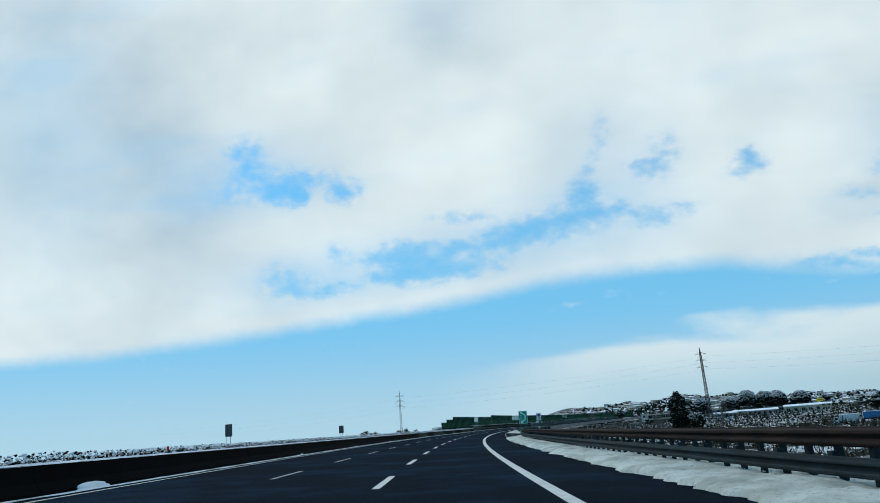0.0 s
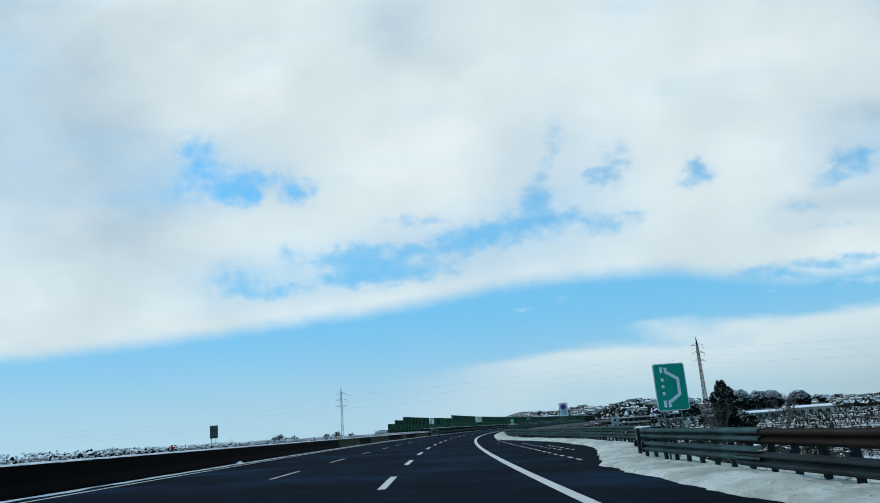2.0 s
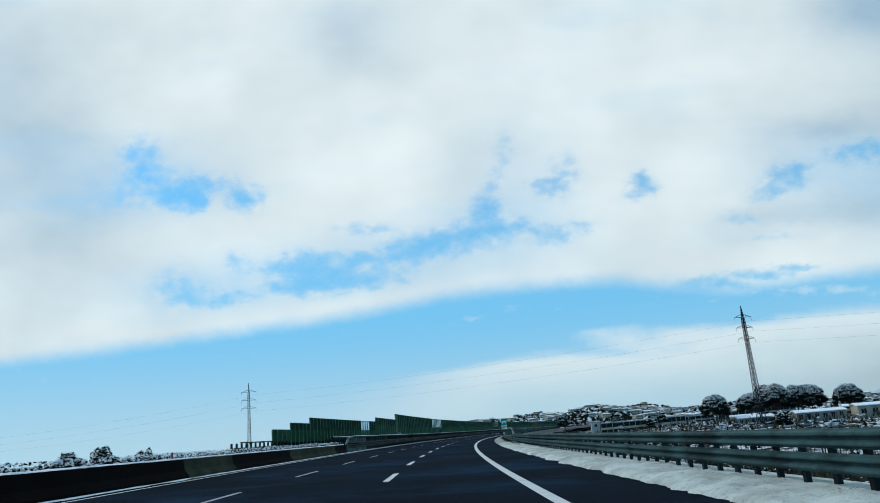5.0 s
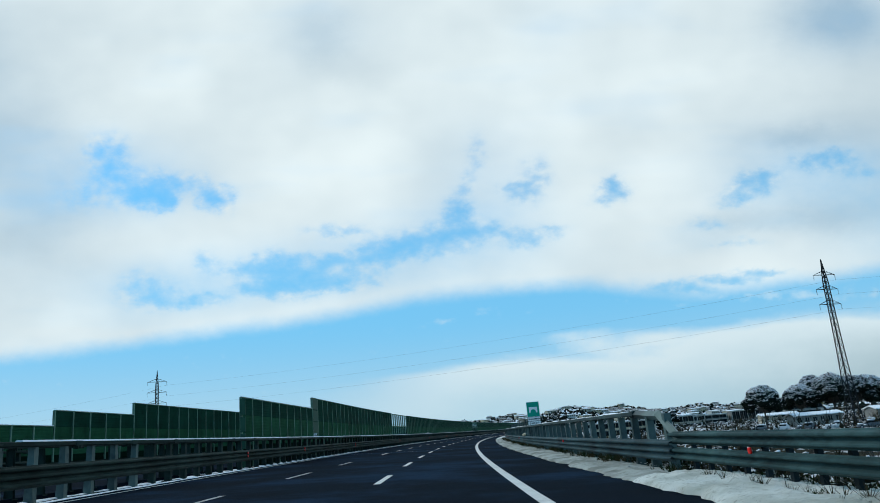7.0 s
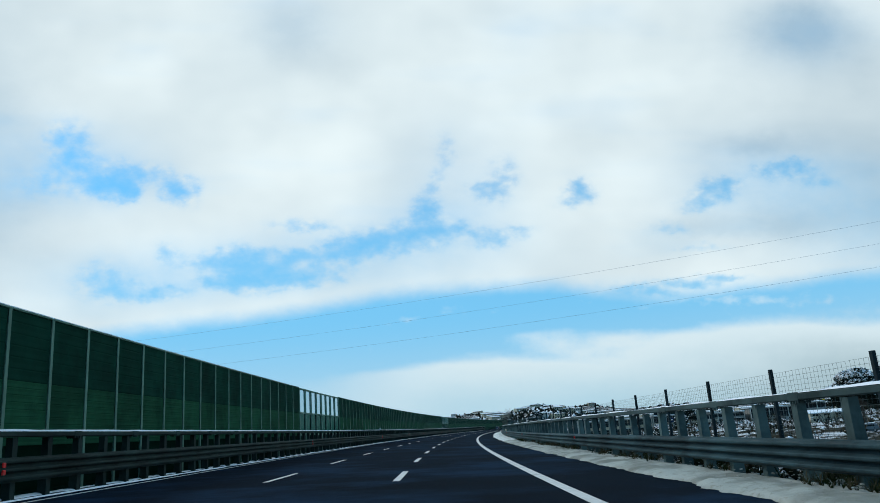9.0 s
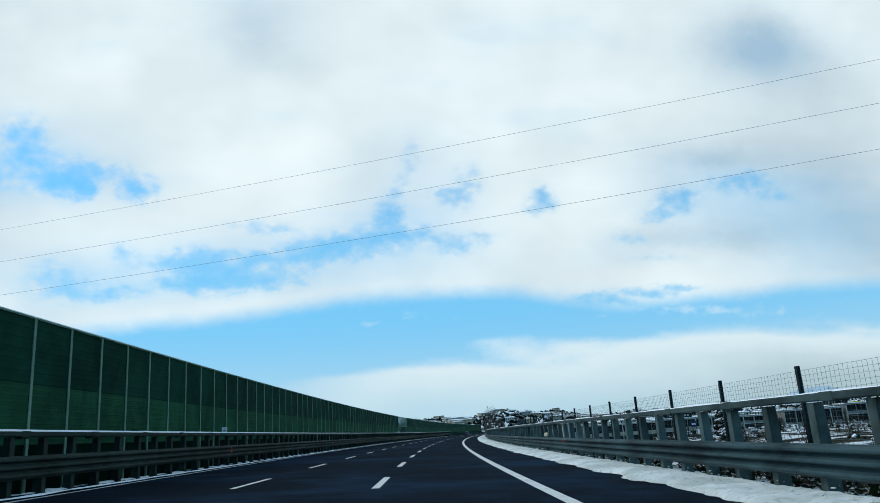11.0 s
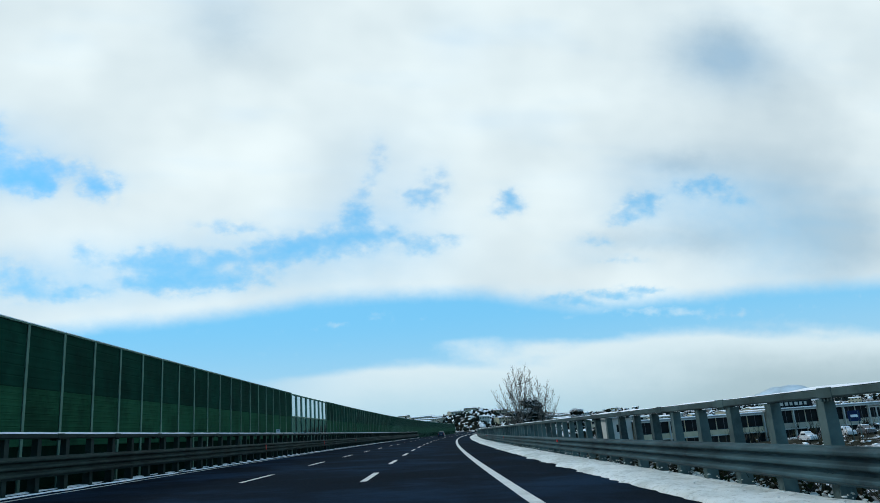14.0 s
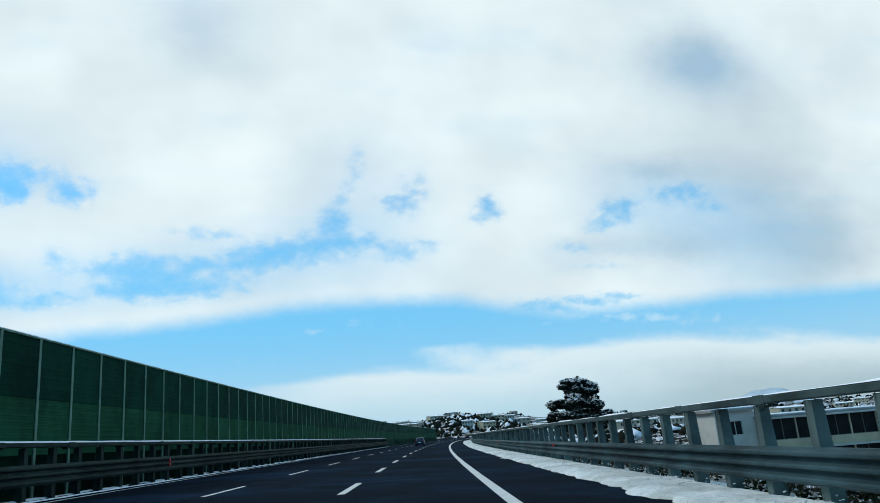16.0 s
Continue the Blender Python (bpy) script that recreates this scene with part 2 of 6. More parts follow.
# ---- materials ----
def material(name, base, rough=0.6, metal=0.0, vary=0.25, scale=6.0, fine=60.0, bump=0.15, other=None, amount=0.5, spread=(0.45, 0.65), each=0.0, spec=0.22, coat=0.0):
    """A surface with variation at two scales; other: a second colour in patches (stains, rust, dirt, painted
    reflections).
    """
    mat = bpy.data.materials.new(name)
    mat.use_nodes = True
    g = Nodes(mat.node_tree)
    tc = g.add("ShaderNodeTexCoord").outputs["Object"] if each == 0 else g.add("ShaderNodeNewGeometry").outputs["Position"]
    big = g.noise(tc, scale, 5.0, 0.6)
    small = g.noise(tc, fine, 3.0, 0.6)
    b = (*base, 1)
    dark = tuple(v * (1 - vary) for v in base) + (1,)
    light = tuple(min(1, v * (1 + vary)) for v in base) + (1,)
    col = g.mix(g.step(big, 0.3, 0.7), dark, light)
    col = g.mix(g.m("MULTIPLY", g.step(small, 0.35, 0.65), 0.4), col, b)
    if other:
        patch = g.noise(tc, scale * 0.6, 8.0, 0.68)
        col = g.mix(g.m("MULTIPLY", g.step(patch, *spread), amount), col, (*other, 1))
    if each > 0:
        r = g.add("ShaderNodeObjectInfo").outputs["Random"]
        h = g.add("ShaderNodeHueSaturation")
        g.link(g.m("ADD", 1 - each / 2, g.m("MULTIPLY", r, each)), h.inputs["Value"])
        g.link(col, h.inputs["Color"])
        col = h.outputs[0]
    p = g.add("ShaderNodeBsdfPrincipled")
    g.link(col, p.inputs["Base Color"])
    g.link(g.m("ADD", rough - 0.1, g.m("MULTIPLY", big, 0.2), clamp=True), p.inputs["Roughness"])
    p.inputs["Metallic"].default_value = metal
    p.inputs["Specular IOR Level"].default_value = spec
    p.inputs["Coat Weight"].default_value = coat
    if bump:
        bn = g.add("ShaderNodeBump")
        bn.inputs["Strength"].default_value = bump
        bn.inputs["Distance"].default_value = 0.07 if bump > 0.8 else 0.02
        g.link(g.m("ADD", small, big), bn.inputs["Height"])
        g.link(bn.outputs[0], p.inputs["Normal"])
    g.link(p.outputs[0], g.add("ShaderNodeOutputMaterial").inputs[0])
    return mat


# The blue patches paint bluish reflections on the road into its colour.
ASPHALT = material("asphalt", (0.0050, 0.0100, 0.0165), 0.85, vary=0.3, scale=0.25, fine=45, bump=0.25, other=(0.011, 0.029, 0.056), amount=0.85, spec=0.007)
LINE = material("road_paint", (0.62, 0.62, 0.58), 0.6, vary=0.12, scale=2.0, fine=30, bump=0.1, other=(0.12, 0.12, 0.12), amount=0.55, spread=(0.52, 0.72))
LINE_WORN = material("worn_road_paint", (0.36, 0.37, 0.36), 0.6, vary=0.2, scale=2.0, fine=30, bump=0.1, other=(0.06, 0.06, 0.065), amount=0.7, spread=(0.42, 0.7))


def gritty_snow(name, light, grey, grime):
    """Ploughed snow: crumbly, greyed by spray in patches and flecked with grit."""
    mat = bpy.data.materials.new(name)
    mat.use_nodes = True
    g = Nodes(mat.node_tree)
    tc = g.add("ShaderNodeTexCoord").outputs["Object"]
    broad, crumb, grit = g.noise(tc, 0.55, 4.0, 0.6), g.noise(tc, 7.0, 6.0, 0.65), g.noise(tc, 24.0, 5.0, 0.7)
    col = g.mix(g.step(broad, 0.38, 0.66), light, grey)
    col = g.mix(g.m("MULTIPLY", g.step(crumb, 0.50, 0.70), grime), col, (0.26, 0.265, 0.21, 1))
    col = g.mix(g.m("MULTIPLY", g.step(grit, 0.60, 0.70), g.step(broad, 0.30, 0.70, 0.25, 0.85)), col, (0.07, 0.068, 0.05, 1))
    p = g.add("ShaderNodeBsdfPrincipled")
    g.link(col, p.inputs["Base Color"])
    p.inputs["Roughness"].default_value = 0.9
    p.inputs["Specular IOR Level"].default_value = 0.05
    bn = g.add("ShaderNodeBump")
    bn.inputs["Strength"].default_value = 0.9
    bn.inputs["Distance"].default_value = 0.05
    g.link(g.m("ADD", crumb, g.m("MULTIPLY", grit, 0.5)), bn.inputs["Height"])
    g.link(bn.outputs[0], p.inputs["Normal"])
    g.link(p.outputs[0], g.add("ShaderNodeOutputMaterial").inputs[0])
    return mat


SNOW = gritty_snow("snow", (0.68, 0.70, 0.64, 1), (0.42, 0.44, 0.38, 1), 0.6)
SNOW_GREY = gritty_snow("spray_greyed_snow", (0.46, 0.48, 0.43, 1), (0.22, 0.23, 0.20, 1), 0.75)
SNOW_WHITE = gritty_snow("crusted_snow", (0.82, 0.84, 0.80, 1), (0.58, 0.60, 0.55, 1), 0.5)
SNOW_CLEAN = material("clean_snow", (0.86, 0.88, 0.90), 0.7, vary=0.06, scale=1.2, fine=10, bump=0.5, spec=0.3)
STEEL = material("galvanised_steel", (0.096, 0.142, 0.136), 0.5, metal=0.35, vary=0.35, scale=0.9, fine=16, bump=0.1, other=(0.025, 0.038, 0.040), amount=0.75, each=0.3, spec=0.15)
STEEL_BEAM = material("zinc_beam", (0.042, 0.084, 0.084), 0.7, metal=0.0, vary=0.35, scale=0.9, fine=16, bump=0.1, other=(0.014, 0.024, 0.026), amount=0.75, each=0.3, spec=0.05)
STEEL_RAIL = material("dirty_top_rail", (0.056, 0.090, 0.088), 0.6, metal=0.1, vary=0.35, scale=0.9, fine=16, bump=0.1, other=(0.016, 0.028, 0.029), amount=0.8, each=0.3, spec=0.15)
# Darker copy of the barrier steel, with the shade at the median coloured in.
MEDIAN_STEEL = material("shaded_green_steel", (0.022, 0.039, 0.034), 0.65, metal=0.0, vary=0.4, scale=0.8, fine=16, bump=0.12, other=(0.010, 0.018, 0.015), amount=0.7, each=0.25, spec=0.06)
STEEL_DARK = material("weathered_shaded_steel", (0.014, 0.026, 0.031), 0.65, metal=0.1, vary=0.4, scale=0.8, fine=16, bump=0.12, other=(0.006, 0.009, 0.010), amount=0.7, each=0.25, spec=0.12)
RUST = material("rusted_steel", (0.024, 0.015, 0.012), 0.8, metal=0.05, vary=0.45, scale=1.0, fine=18, bump=0.2, other=(0.012, 0.011, 0.011), amount=0.8, each=0.3, spec=0.1)
CONC = material("stained_concrete", (0.030, 0.039, 0.025), 0.9, vary=0.35, scale=0.8, fine=22, bump=0.25, other=(0.016, 0.019, 0.015), amount=0.7, spec=0.05)
CONC_DARK = material("black_concrete", (0.0035, 0.0035, 0.0038), 0.9, vary=0.5, scale=0.8, fine=22, bump=0.25, spec=0.03)
DECK = material("deck_concrete", (0.22, 0.22, 0.21), 0.85, vary=0.25, scale=0.6, fine=18, bump=0.25, other=(0.10, 0.10, 0.095), amount=0.6)
GREEN_UP = material("dark_green_panel", (0.007, 0.047, 0.030), 0.75, vary=0.2, scale=0.7, fine=20, bump=0.06, other=(0.004, 0.022, 0.016), amount=0.6, each=0.22, spec=0.012)
GREEN_LO = material("green_panel", (0.018, 0.085, 0.043), 0.75, vary=0.2, scale=0.7, fine=20, bump=0.06, other=(0.009, 0.038, 0.022), amount=0.6, each=0.22, spec=0.012)
GREEN_END = material("pale_green_panel", (0.030, 0.088, 0.056), 0.6, vary=0.15, scale=0.9, fine=25, bump=0.06, other=(0.020, 0.060, 0.040), amount=0.5, spec=0.1)
GREEN_POST = material("green_post", (0.14, 0.24, 0.18), 0.7, vary=0.2, scale=1.5, fine=25, bump=0.06, each=0.2, spec=0.05)
RED = material("red_reflector", (0.75, 0.025, 0.02), 0.35, vary=0.1, scale=4, fine=40, bump=0.0)
GROUND = material("snowy_field", (0.036, 0.035, 0.026), 0.95, vary=0.45, scale=0.16, fine=1.6, bump=0.4, other=(0.66, 0.68, 0.69), amount=0.95, spread=(0.49, 0.57), spec=0.0)
BARK = material("bark", (0.07, 0.06, 0.05), 0.9, vary=0.35, scale=3, fine=30, bump=0.4)
BARK_PALE = material("pale_bark", (0.19, 0.17, 0.145), 0.9, vary=0.35, scale=3, fine=30, bump=0.4)
LEAF_LIGHT = material("pale_foliage", (0.034, 0.040, 0.028), 0.9, vary=0.4, scale=0.8, fine=6, bump=0.0, spec=0.05)
LEAF = material("pine_foliage", (0.008, 0.013, 0.010), 0.85, vary=0.45, scale=0.8, fine=6, bump=0.0, spec=0.05)
SCRUB = material("scrub", (0.026, 0.024, 0.017), 0.95, vary=0.5, scale=0.6, fine=5, bump=0.0, other=(0.014, 0.018, 0.012), amount=0.6, spec=0.0)
LATTICE = material("pylon_steel", (0.014, 0.016, 0.018), 0.6, metal=0.2, vary=0.2, scale=1, fine=12, bump=0.0)
WIRE = material("cable", (0.24, 0.26, 0.28), 0.5, metal=0.4, vary=0.1, scale=1, fine=8, bump=0.0)
SIGN_GREEN = material("sign_green", (0.0, 0.32, 0.21), 0.4, vary=0.08, scale=2, fine=30, bump=0.0)
SIGN_WHITE = material("sign_white", (0.80, 0.82, 0.82), 0.4, vary=0.06, scale=2, fine=30, bump=0.0)
SIGN_RED = material("sign_red", (0.45, 0.03, 0.04), 0.4, vary=0.06, scale=2, fine=30, bump=0.0)
SIGN_BLUE = material("sign_blue", (0.02, 0.06, 0.28), 0.4, vary=0.06, scale=2, fine=30, bump=0.0)
SIGN_BLACK = material("sign_black", (0.015, 0.015, 0.018), 0.5, vary=0.1, scale=2, fine=30, bump=0.0)
SIGN_GREY = material("sign_back", (0.10, 0.105, 0.11), 0.5, metal=0.3, vary=0.2, scale=2, fine=30, bump=0.0)


def glass_material(name, tint, gloss):
    mat = bpy.data.materials.new(name)
    mat.use_nodes = True
    g = Nodes(mat.node_tree)
    t = g.add("ShaderNodeBsdfTransparent")
    t.inputs[0].default_value = (*tint, 1)
    s = g.add("ShaderNodeBsdfGlossy")
    s.inputs["Roughness"].default_value = 0.05
    mx = g.add("ShaderNodeMixShader")
    mx.inputs[0].default_value = gloss
    g.link(t.outputs[0], mx.inputs[1])
    g.link(s.outputs[0], mx.inputs[2])
    g.link(mx.outputs[0], g.add("ShaderNodeOutputMaterial").inputs[0])
    return mat


GLASS = glass_material("clear_pane", (0.74, 0.83, 0.86), 0.08)
GLASS_LOW = glass_material("dirty_green_pane", (0.15, 0.28, 0.25), 0.03)


# ---- builders ----
def mesh_of(bm, name, *mats, smooth=False):
    me = bpy.data.meshes.new(name)
    bmesh.ops.recalc_face_normals(bm, faces=bm.faces)
    bm.to_mesh(me)
    bm.free()
    for mt in mats:
        me.materials.append(mt)
    if smooth:
        for p in me.polygons:
            p.use_smooth = True
    return me


def root(name, m, label, category, group="", kind=""):
    ob = new(name)
    ob.empty_display_size = 0.5
    ob.matrix_world = m
    return tagged(ob, label, category, group, kind)


def child(name, me, parent, m=Matrix(), label=""):
    """A part under its thing, at the world pose m."""
    ob = new(name, me)
    ob.parent = parent
    base, p = Matrix(), parent
    while p is not None:
        base = p.matrix_basis @ base
        p = p.parent
    ob.matrix_basis = base.inverted() @ m
    return tagged(ob, label)


def thing(name, me, m, label, category, group="", kind=""):
    ob = new(name, me)
    ob.matrix_world = m
    return tagged(ob, label, category, group, kind)


def box(bm, x0, x1, y0, y1, z0, z1, bevel=0.0, mat=0, m=None):
    r = bmesh.ops.create_cube(bm, size=1.0)
    vs = r["verts"]
    bmesh.ops.scale(bm, vec=(x1 - x0, y1 - y0, z1 - z0), verts=vs)
    bmesh.ops.translate(bm, vec=((x0 + x1) / 2, (y0 + y1) / 2, (z0 + z1) / 2), verts=vs)
    if m is not None:
        bmesh.ops.transform(bm, matrix=m, verts=vs)
    fs = set(f for v in vs for f in v.link_faces)
    for f in fs:
        f.material_index = mat
    if bevel:
        es = list(set(e for f in fs for e in f.edges))
        for f in bmesh.ops.bevel(bm, geom=es, offset=bevel, segments=1, affect="EDGES", profile=0.5)["faces"]:
            f.material_index = mat
    return vs


def boxmesh(name, dims, mat, bevel=0.0):
    bm = bmesh.new()
    box(bm, *dims, bevel=bevel)
    return mesh_of(bm, name, mat)


def rod(bm, a, b, r0, r1, n=6, mat=0, caps=True):
    a, b = Vector(a), Vector(b)
    d = (b - a)
    if d.length < 1e-5:
        return
    q = d.to_track_quat("Z", "Y")
    ring = []
    for p, r in ((a, r0), (b, r1)):
        ring.append([bm.verts.new(p + q @ Vector((r * math.cos(2 * math.pi * i / n), r * math.sin(2 * math.pi * i / n), 0))) for i in range(n)])
    for i in range(n):
        bm.faces.new((ring[0][i], ring[0][(i + 1) % n], ring[1][(i + 1) % n], ring[1][i])).material_index = mat
    if caps and n > 2:
        bm.faces.new(ring[1]).material_index = mat
        bm.faces.new(list(reversed(ring[0]))).material_index = mat


def sweep(name, profile, s0, s1, mats, step=4.0, at=None, closed=True, jitter=None):
    """A band along the road: profile points (l, z) carried from s0 to s1; at(s): sideways shift; jitter(s, i): (dl, dz)."""
    bm = bmesh.new()
    n = max(2, int(round((s1 - s0) / step)) + 1)
    rows = []
    for s in np.linspace(s0, s1, n):
        o = at(s) if at else 0.0
        row = []
        for i, (l, z) in enumerate(profile):
            dl, dz = jitter(s, i) if jitter else (0, 0)
            row.append(bm.verts.new(rd(s, l + o + dl, z + dz)))
        rows.append(row)
    k = len(profile)
    for a, b in zip(rows, rows[1:]):
        for i in range(k if closed else k - 1):
            bm.faces.new((a[i], a[(i + 1) % k], b[(i + 1) % k], b[i]))
    if closed:
        bm.faces.new(rows[0])
        bm.faces.new(list(reversed(rows[-1])))
    return mesh_of(bm, name, *mats)


def beam_mesh(name, waves, height, length, mat, depth=0.10, thick=0.012):
    """A corrugated guard beam along y, facing -x, its bottom at z = 0."""
    front = [(0.012, 0.0)]
    h = height / waves
    for w in range(waves):
        for f, q in ((0.03, 0.06), (0.14, 0.14), (0.24, 0.55), (0.33, 0.92), (0.42, 1.0), (0.58, 1.0), (0.67, 0.92), (0.76, 0.55), (0.86, 0.14), (0.97, 0.06)):
            front.append((-depth * q, (w + f) * h))
    front.append((0.012, height))
    back = [(x + thick, z) for x, z in reversed(front)]
    prof = front + back
    bm = bmesh.new()
    rows = [[bm.verts.new((x, y, z)) for x, z in prof] for y in (0.0, length)]
    k = len(prof)
    for i in range(k):
        bm.faces.new((rows[0][i], rows[0][(i + 1) % k], rows[1][(i + 1) % k], rows[1][i]))
    bm.faces.new(rows[0])
    bm.faces.new(list(reversed(rows[1])))
    # lap joint bolts at the start of each length
    for z in np.linspace(height * 0.14, height * 0.86, 2 * waves):
        for y in (0.10, 0.24):
            box(bm, -0.03, 0.0, y - 0.016, y + 0.016, z - 0.016, z + 0.016)
    return mesh_of(bm, name, mat)


# ---- setting: ground, carriageways ----
def road_sl(X, Y):
    """Along and sideways coordinates of many plan points."""
    i = np.empty(X.shape, int)
    step = 4
    rx, ry = RX[::step], RY[::step]
    flat = np.c_[X.ravel(), Y.ravel()]
    idx = np.empty(len(flat), int)
    for k in range(0, len(flat), 4000):
        q = flat[k:k + 4000]
        idx[k:k + 4000] = ((q[:, :1] - rx) ** 2 + (q[:, 1:] - ry) ** 2).argmin(1)
    i = idx * step
    h = PSI[i]
    dx, dy = flat[:, 0] - RX[i], flat[:, 1] - RY[i]
    return (S_[i] - dx * np.sin(h) + dy * np.cos(h)).reshape(X.shape), (dx * np.cos(h) + dy * np.sin(h)).reshape(X.shape)


def ss(a, b, v):
    t = np.clip((v - a) / (b - a), 0, 1)
    return t * t * (3 - 2 * t)


def ground_z(X, Y):
    s, l = road_sl(X, Y)
    via = ss(205, 245, s) * (1 - ss(900, 1000, s))
    right = ss(8, 26, l)
    z = np.minimum(BANK * np.clip(l, -30, 30), 2) - 0.75
    z = z - right * (2.2 + 0.3 * np.sin(s * 0.05)) * (1 - via)
    z = z - via * (4.4 - 2.2 * ss(34, 74, l))
    left = ss(-27, -60, l)
    z = z - left * 1.0
    ax, ay = X - 60, Y - 250
    r = np.hypot(ax, ay)
    az = np.degrees(np.arctan2(-ax, ay))
    hill = ss(650, 1500, r) * ss(2, -14, az) * (1 - 0.55 * ss(-20, -36, az))
    z = z + hill * (30 + 5 * np.sin(az * 0.55) + 4 * np.sin(az * 1.3 + 1) + 3 * np.sin(r * 0.012))
    z = z + ss(700, 1600, r) * ss(0, 30, az) * 9
    z = z + ss(60, 300, np.abs(l)) * (0.8 * np.sin(X * 0.021) * np.cos(Y * 0.017))
    z = z + 8 * np.exp(-((X - 355) / 62) ** 2 - ((Y - 1130) / 90) ** 2) + 4 * np.exp(-((X - 300) / 70) ** 2 - ((Y - 1150) / 90) ** 2)
    z = z + ss(1600, 4500, r) * ss(-8, -40, az) * ss(-75, -45, az) * 22
    return z


def gz(x, y):
    return float(ground_z(np.array([float(x)]), np.array([float(y)]))[0])


def grow(a, b, step, far, k=1.22):
    mid = list(np.arange(a, b + 0.1, step))
    lo, hi, d = [], [], step
    x = a
    while x > -far:
        d *= k
        x -= d
        lo.append(x)
    x, d = b, step
    while x < far:
        d *= k
        x += d
        hi.append(x)
    return np.array(lo[::-1] + mid + hi)


gx, gy = grow(-80, 330, 5.0, 4600), grow(-100, 900, 5.0, 4600)
GX, GY = np.meshgrid(gx, gy, indexing="ij")
GZ = ground_z(GX, GY)
nx, ny = GX.shape
gm = bpy.data.meshes.new("ground")
ii = np.arange(nx * ny).reshape(nx, ny)
quads = np.stack([ii[:-1, :-1], ii[1:, :-1], ii[1:, 1:], ii[:-1, 1:]], -1).reshape(-1, 4)
gm.from_pydata(np.stack([GX, GY, GZ], -1).reshape(-1, 3).tolist(), [], quads.tolist())
gm.materials.append(GROUND)
for p in gm.polygons:
    p.use_smooth = True
thing("ground", gm, Matrix(), "rough fields and verges under patchy melting snow", "ground", kind="structure")

R_LINE, D1, D2, L_LINE = 2.03, -1.70, -5.57, -10.19
BAY = [(-200, 4.5), (82, 4.5), (88, 5.6), (97, 7.4), (104, 8.2), (118, 8.2), (128, 6.8), (139, 4.5), (1400, 4.5)]


def edge_r(s):
    return float(np.interp(s, [b[0] for b in BAY], [b[1] for b in BAY]))


bm = bmesh.new()
prev = None
for s in np.concatenate([np.arange(-150, 80, 5), np.arange(80, 145, 1.5), np.arange(145, 1001, 5)]):
    row = [bm.verts.new(rd(s, l, z)) for l, z in ((-11.6, -0.5), (-11.6, 0), (-6, 0), (0, 0), (edge_r(s) + 0.25, 0), (edge_r(s) + 0.25, -0.5))]
    if prev:
        for i in range(5):
            bm.faces.new((prev[i], prev[i + 1], row[i + 1], row[i]))
    prev = row
road = thing("road", mesh_of(bm, "road", ASPHALT), Matrix(), "dark asphalt motorway carriageway with bluish reflections in its colour, curving gently", "road", kind="structure")
thing("road", sweep("road", [(-25.2, -0.5), (-25.2, 0.1), (-13.4, 0.0), (-13.4, -0.5)], -150, 1000, (ASPHALT,), 8), Matrix(), "dark asphalt opposite carriageway beyond the median", "road", kind="structure")
thing("deck", sweep("deck", [(4.6, -0.9), (4.6, -0.02), (7.3, -0.02), (7.3, -0.9)], 205, 1000, (DECK,), 8), Matrix(), "concrete edge strip of the viaduct deck under snow", "bridge deck", kind="structure")
thing("deck", sweep("deck", [(-25.9, -1.6), (-25.9, -0.55), (7.3, -0.95), (7.3, -1.7)], 205, 1000, (DECK,), 8), Matrix(), "concrete viaduct deck slab", "bridge deck", kind="structure")


# painted lines
def strip(name, l, w, s0, s1, mat, label, at=None, z=0.005):
    return child(name, sweep(name, [(l - w / 2, z), (l + w / 2, z)], s0, s1, (mat,), 3, at=at, closed=False), road, label=label)


strip("edge_line", R_LINE, 0.26, -100, 1000, LINE, "solid white edge line")
strip("edge_line", L_LINE, 0.16, -100, 1000, LINE, "solid white edge line beside the median")

def dash_mesh(name, w, length, mat):
    bm = bmesh.new()
    v = [bm.verts.new(p) for p in ((-w / 2, 0, 0), (w / 2, 0, 0), (w / 2, length, 0), (-w / 2, length, 0))]
    bm.faces.new(v)
    return mesh_of(bm, name, mat)


DASH_A, DASH_B, DASH_C = dash_mesh("dash", 0.19, 4.7, LINE), dash_mesh("dash", 0.15, 4.5, LINE_WORN), dash_mesh("dash", 0.15, 4.5, LINE)


def lane_dash(me, s, l, turn=0.0):
    a, b = rd(s, l, 0.006), rd(s + 4.5, l, 0.006)
    x = (rd(s, l + 1, 0.006) - a).normalized()
    y = (b - a).normalized()
    zz = x.cross(y).normalized()
    x = y.cross(zz)
    m = Matrix((x, y, zz)).transposed().to_4x4()
    child("lane_dash", me, road, Matrix.Translation(a) @ m @ Matrix.Rotation(turn, 4, "Z"))


for k in range(-5, 78):
    lane_dash(DASH_A, 5.1 + 12 * k, D1)
    s2 = 11.2 + 12 * k
    if s2 < 262:
        lane_dash(DASH_B, s2, D2)
    elif 6.9 + 12 * k > 264:
        lane_dash(DASH_C, 6.9 + 12 * k, D2)
# worn hatch strokes before the lay-by
for s, l, ln, tn in ((121.8, 3.45, 0.9, 1.45), (120.8, 3.6, 0.5, 1.5), (118.9, 3.35, 0.7, 1.5), (118.6, 3.85, 0.4, 1.5), (119.64, 6.2, 0.95, 1.55)):
    child("hatch", dash_mesh("hatch", 0.14, ln, LINE_WORN), road, rm(s, l + ln / 2, 0.007, tn))
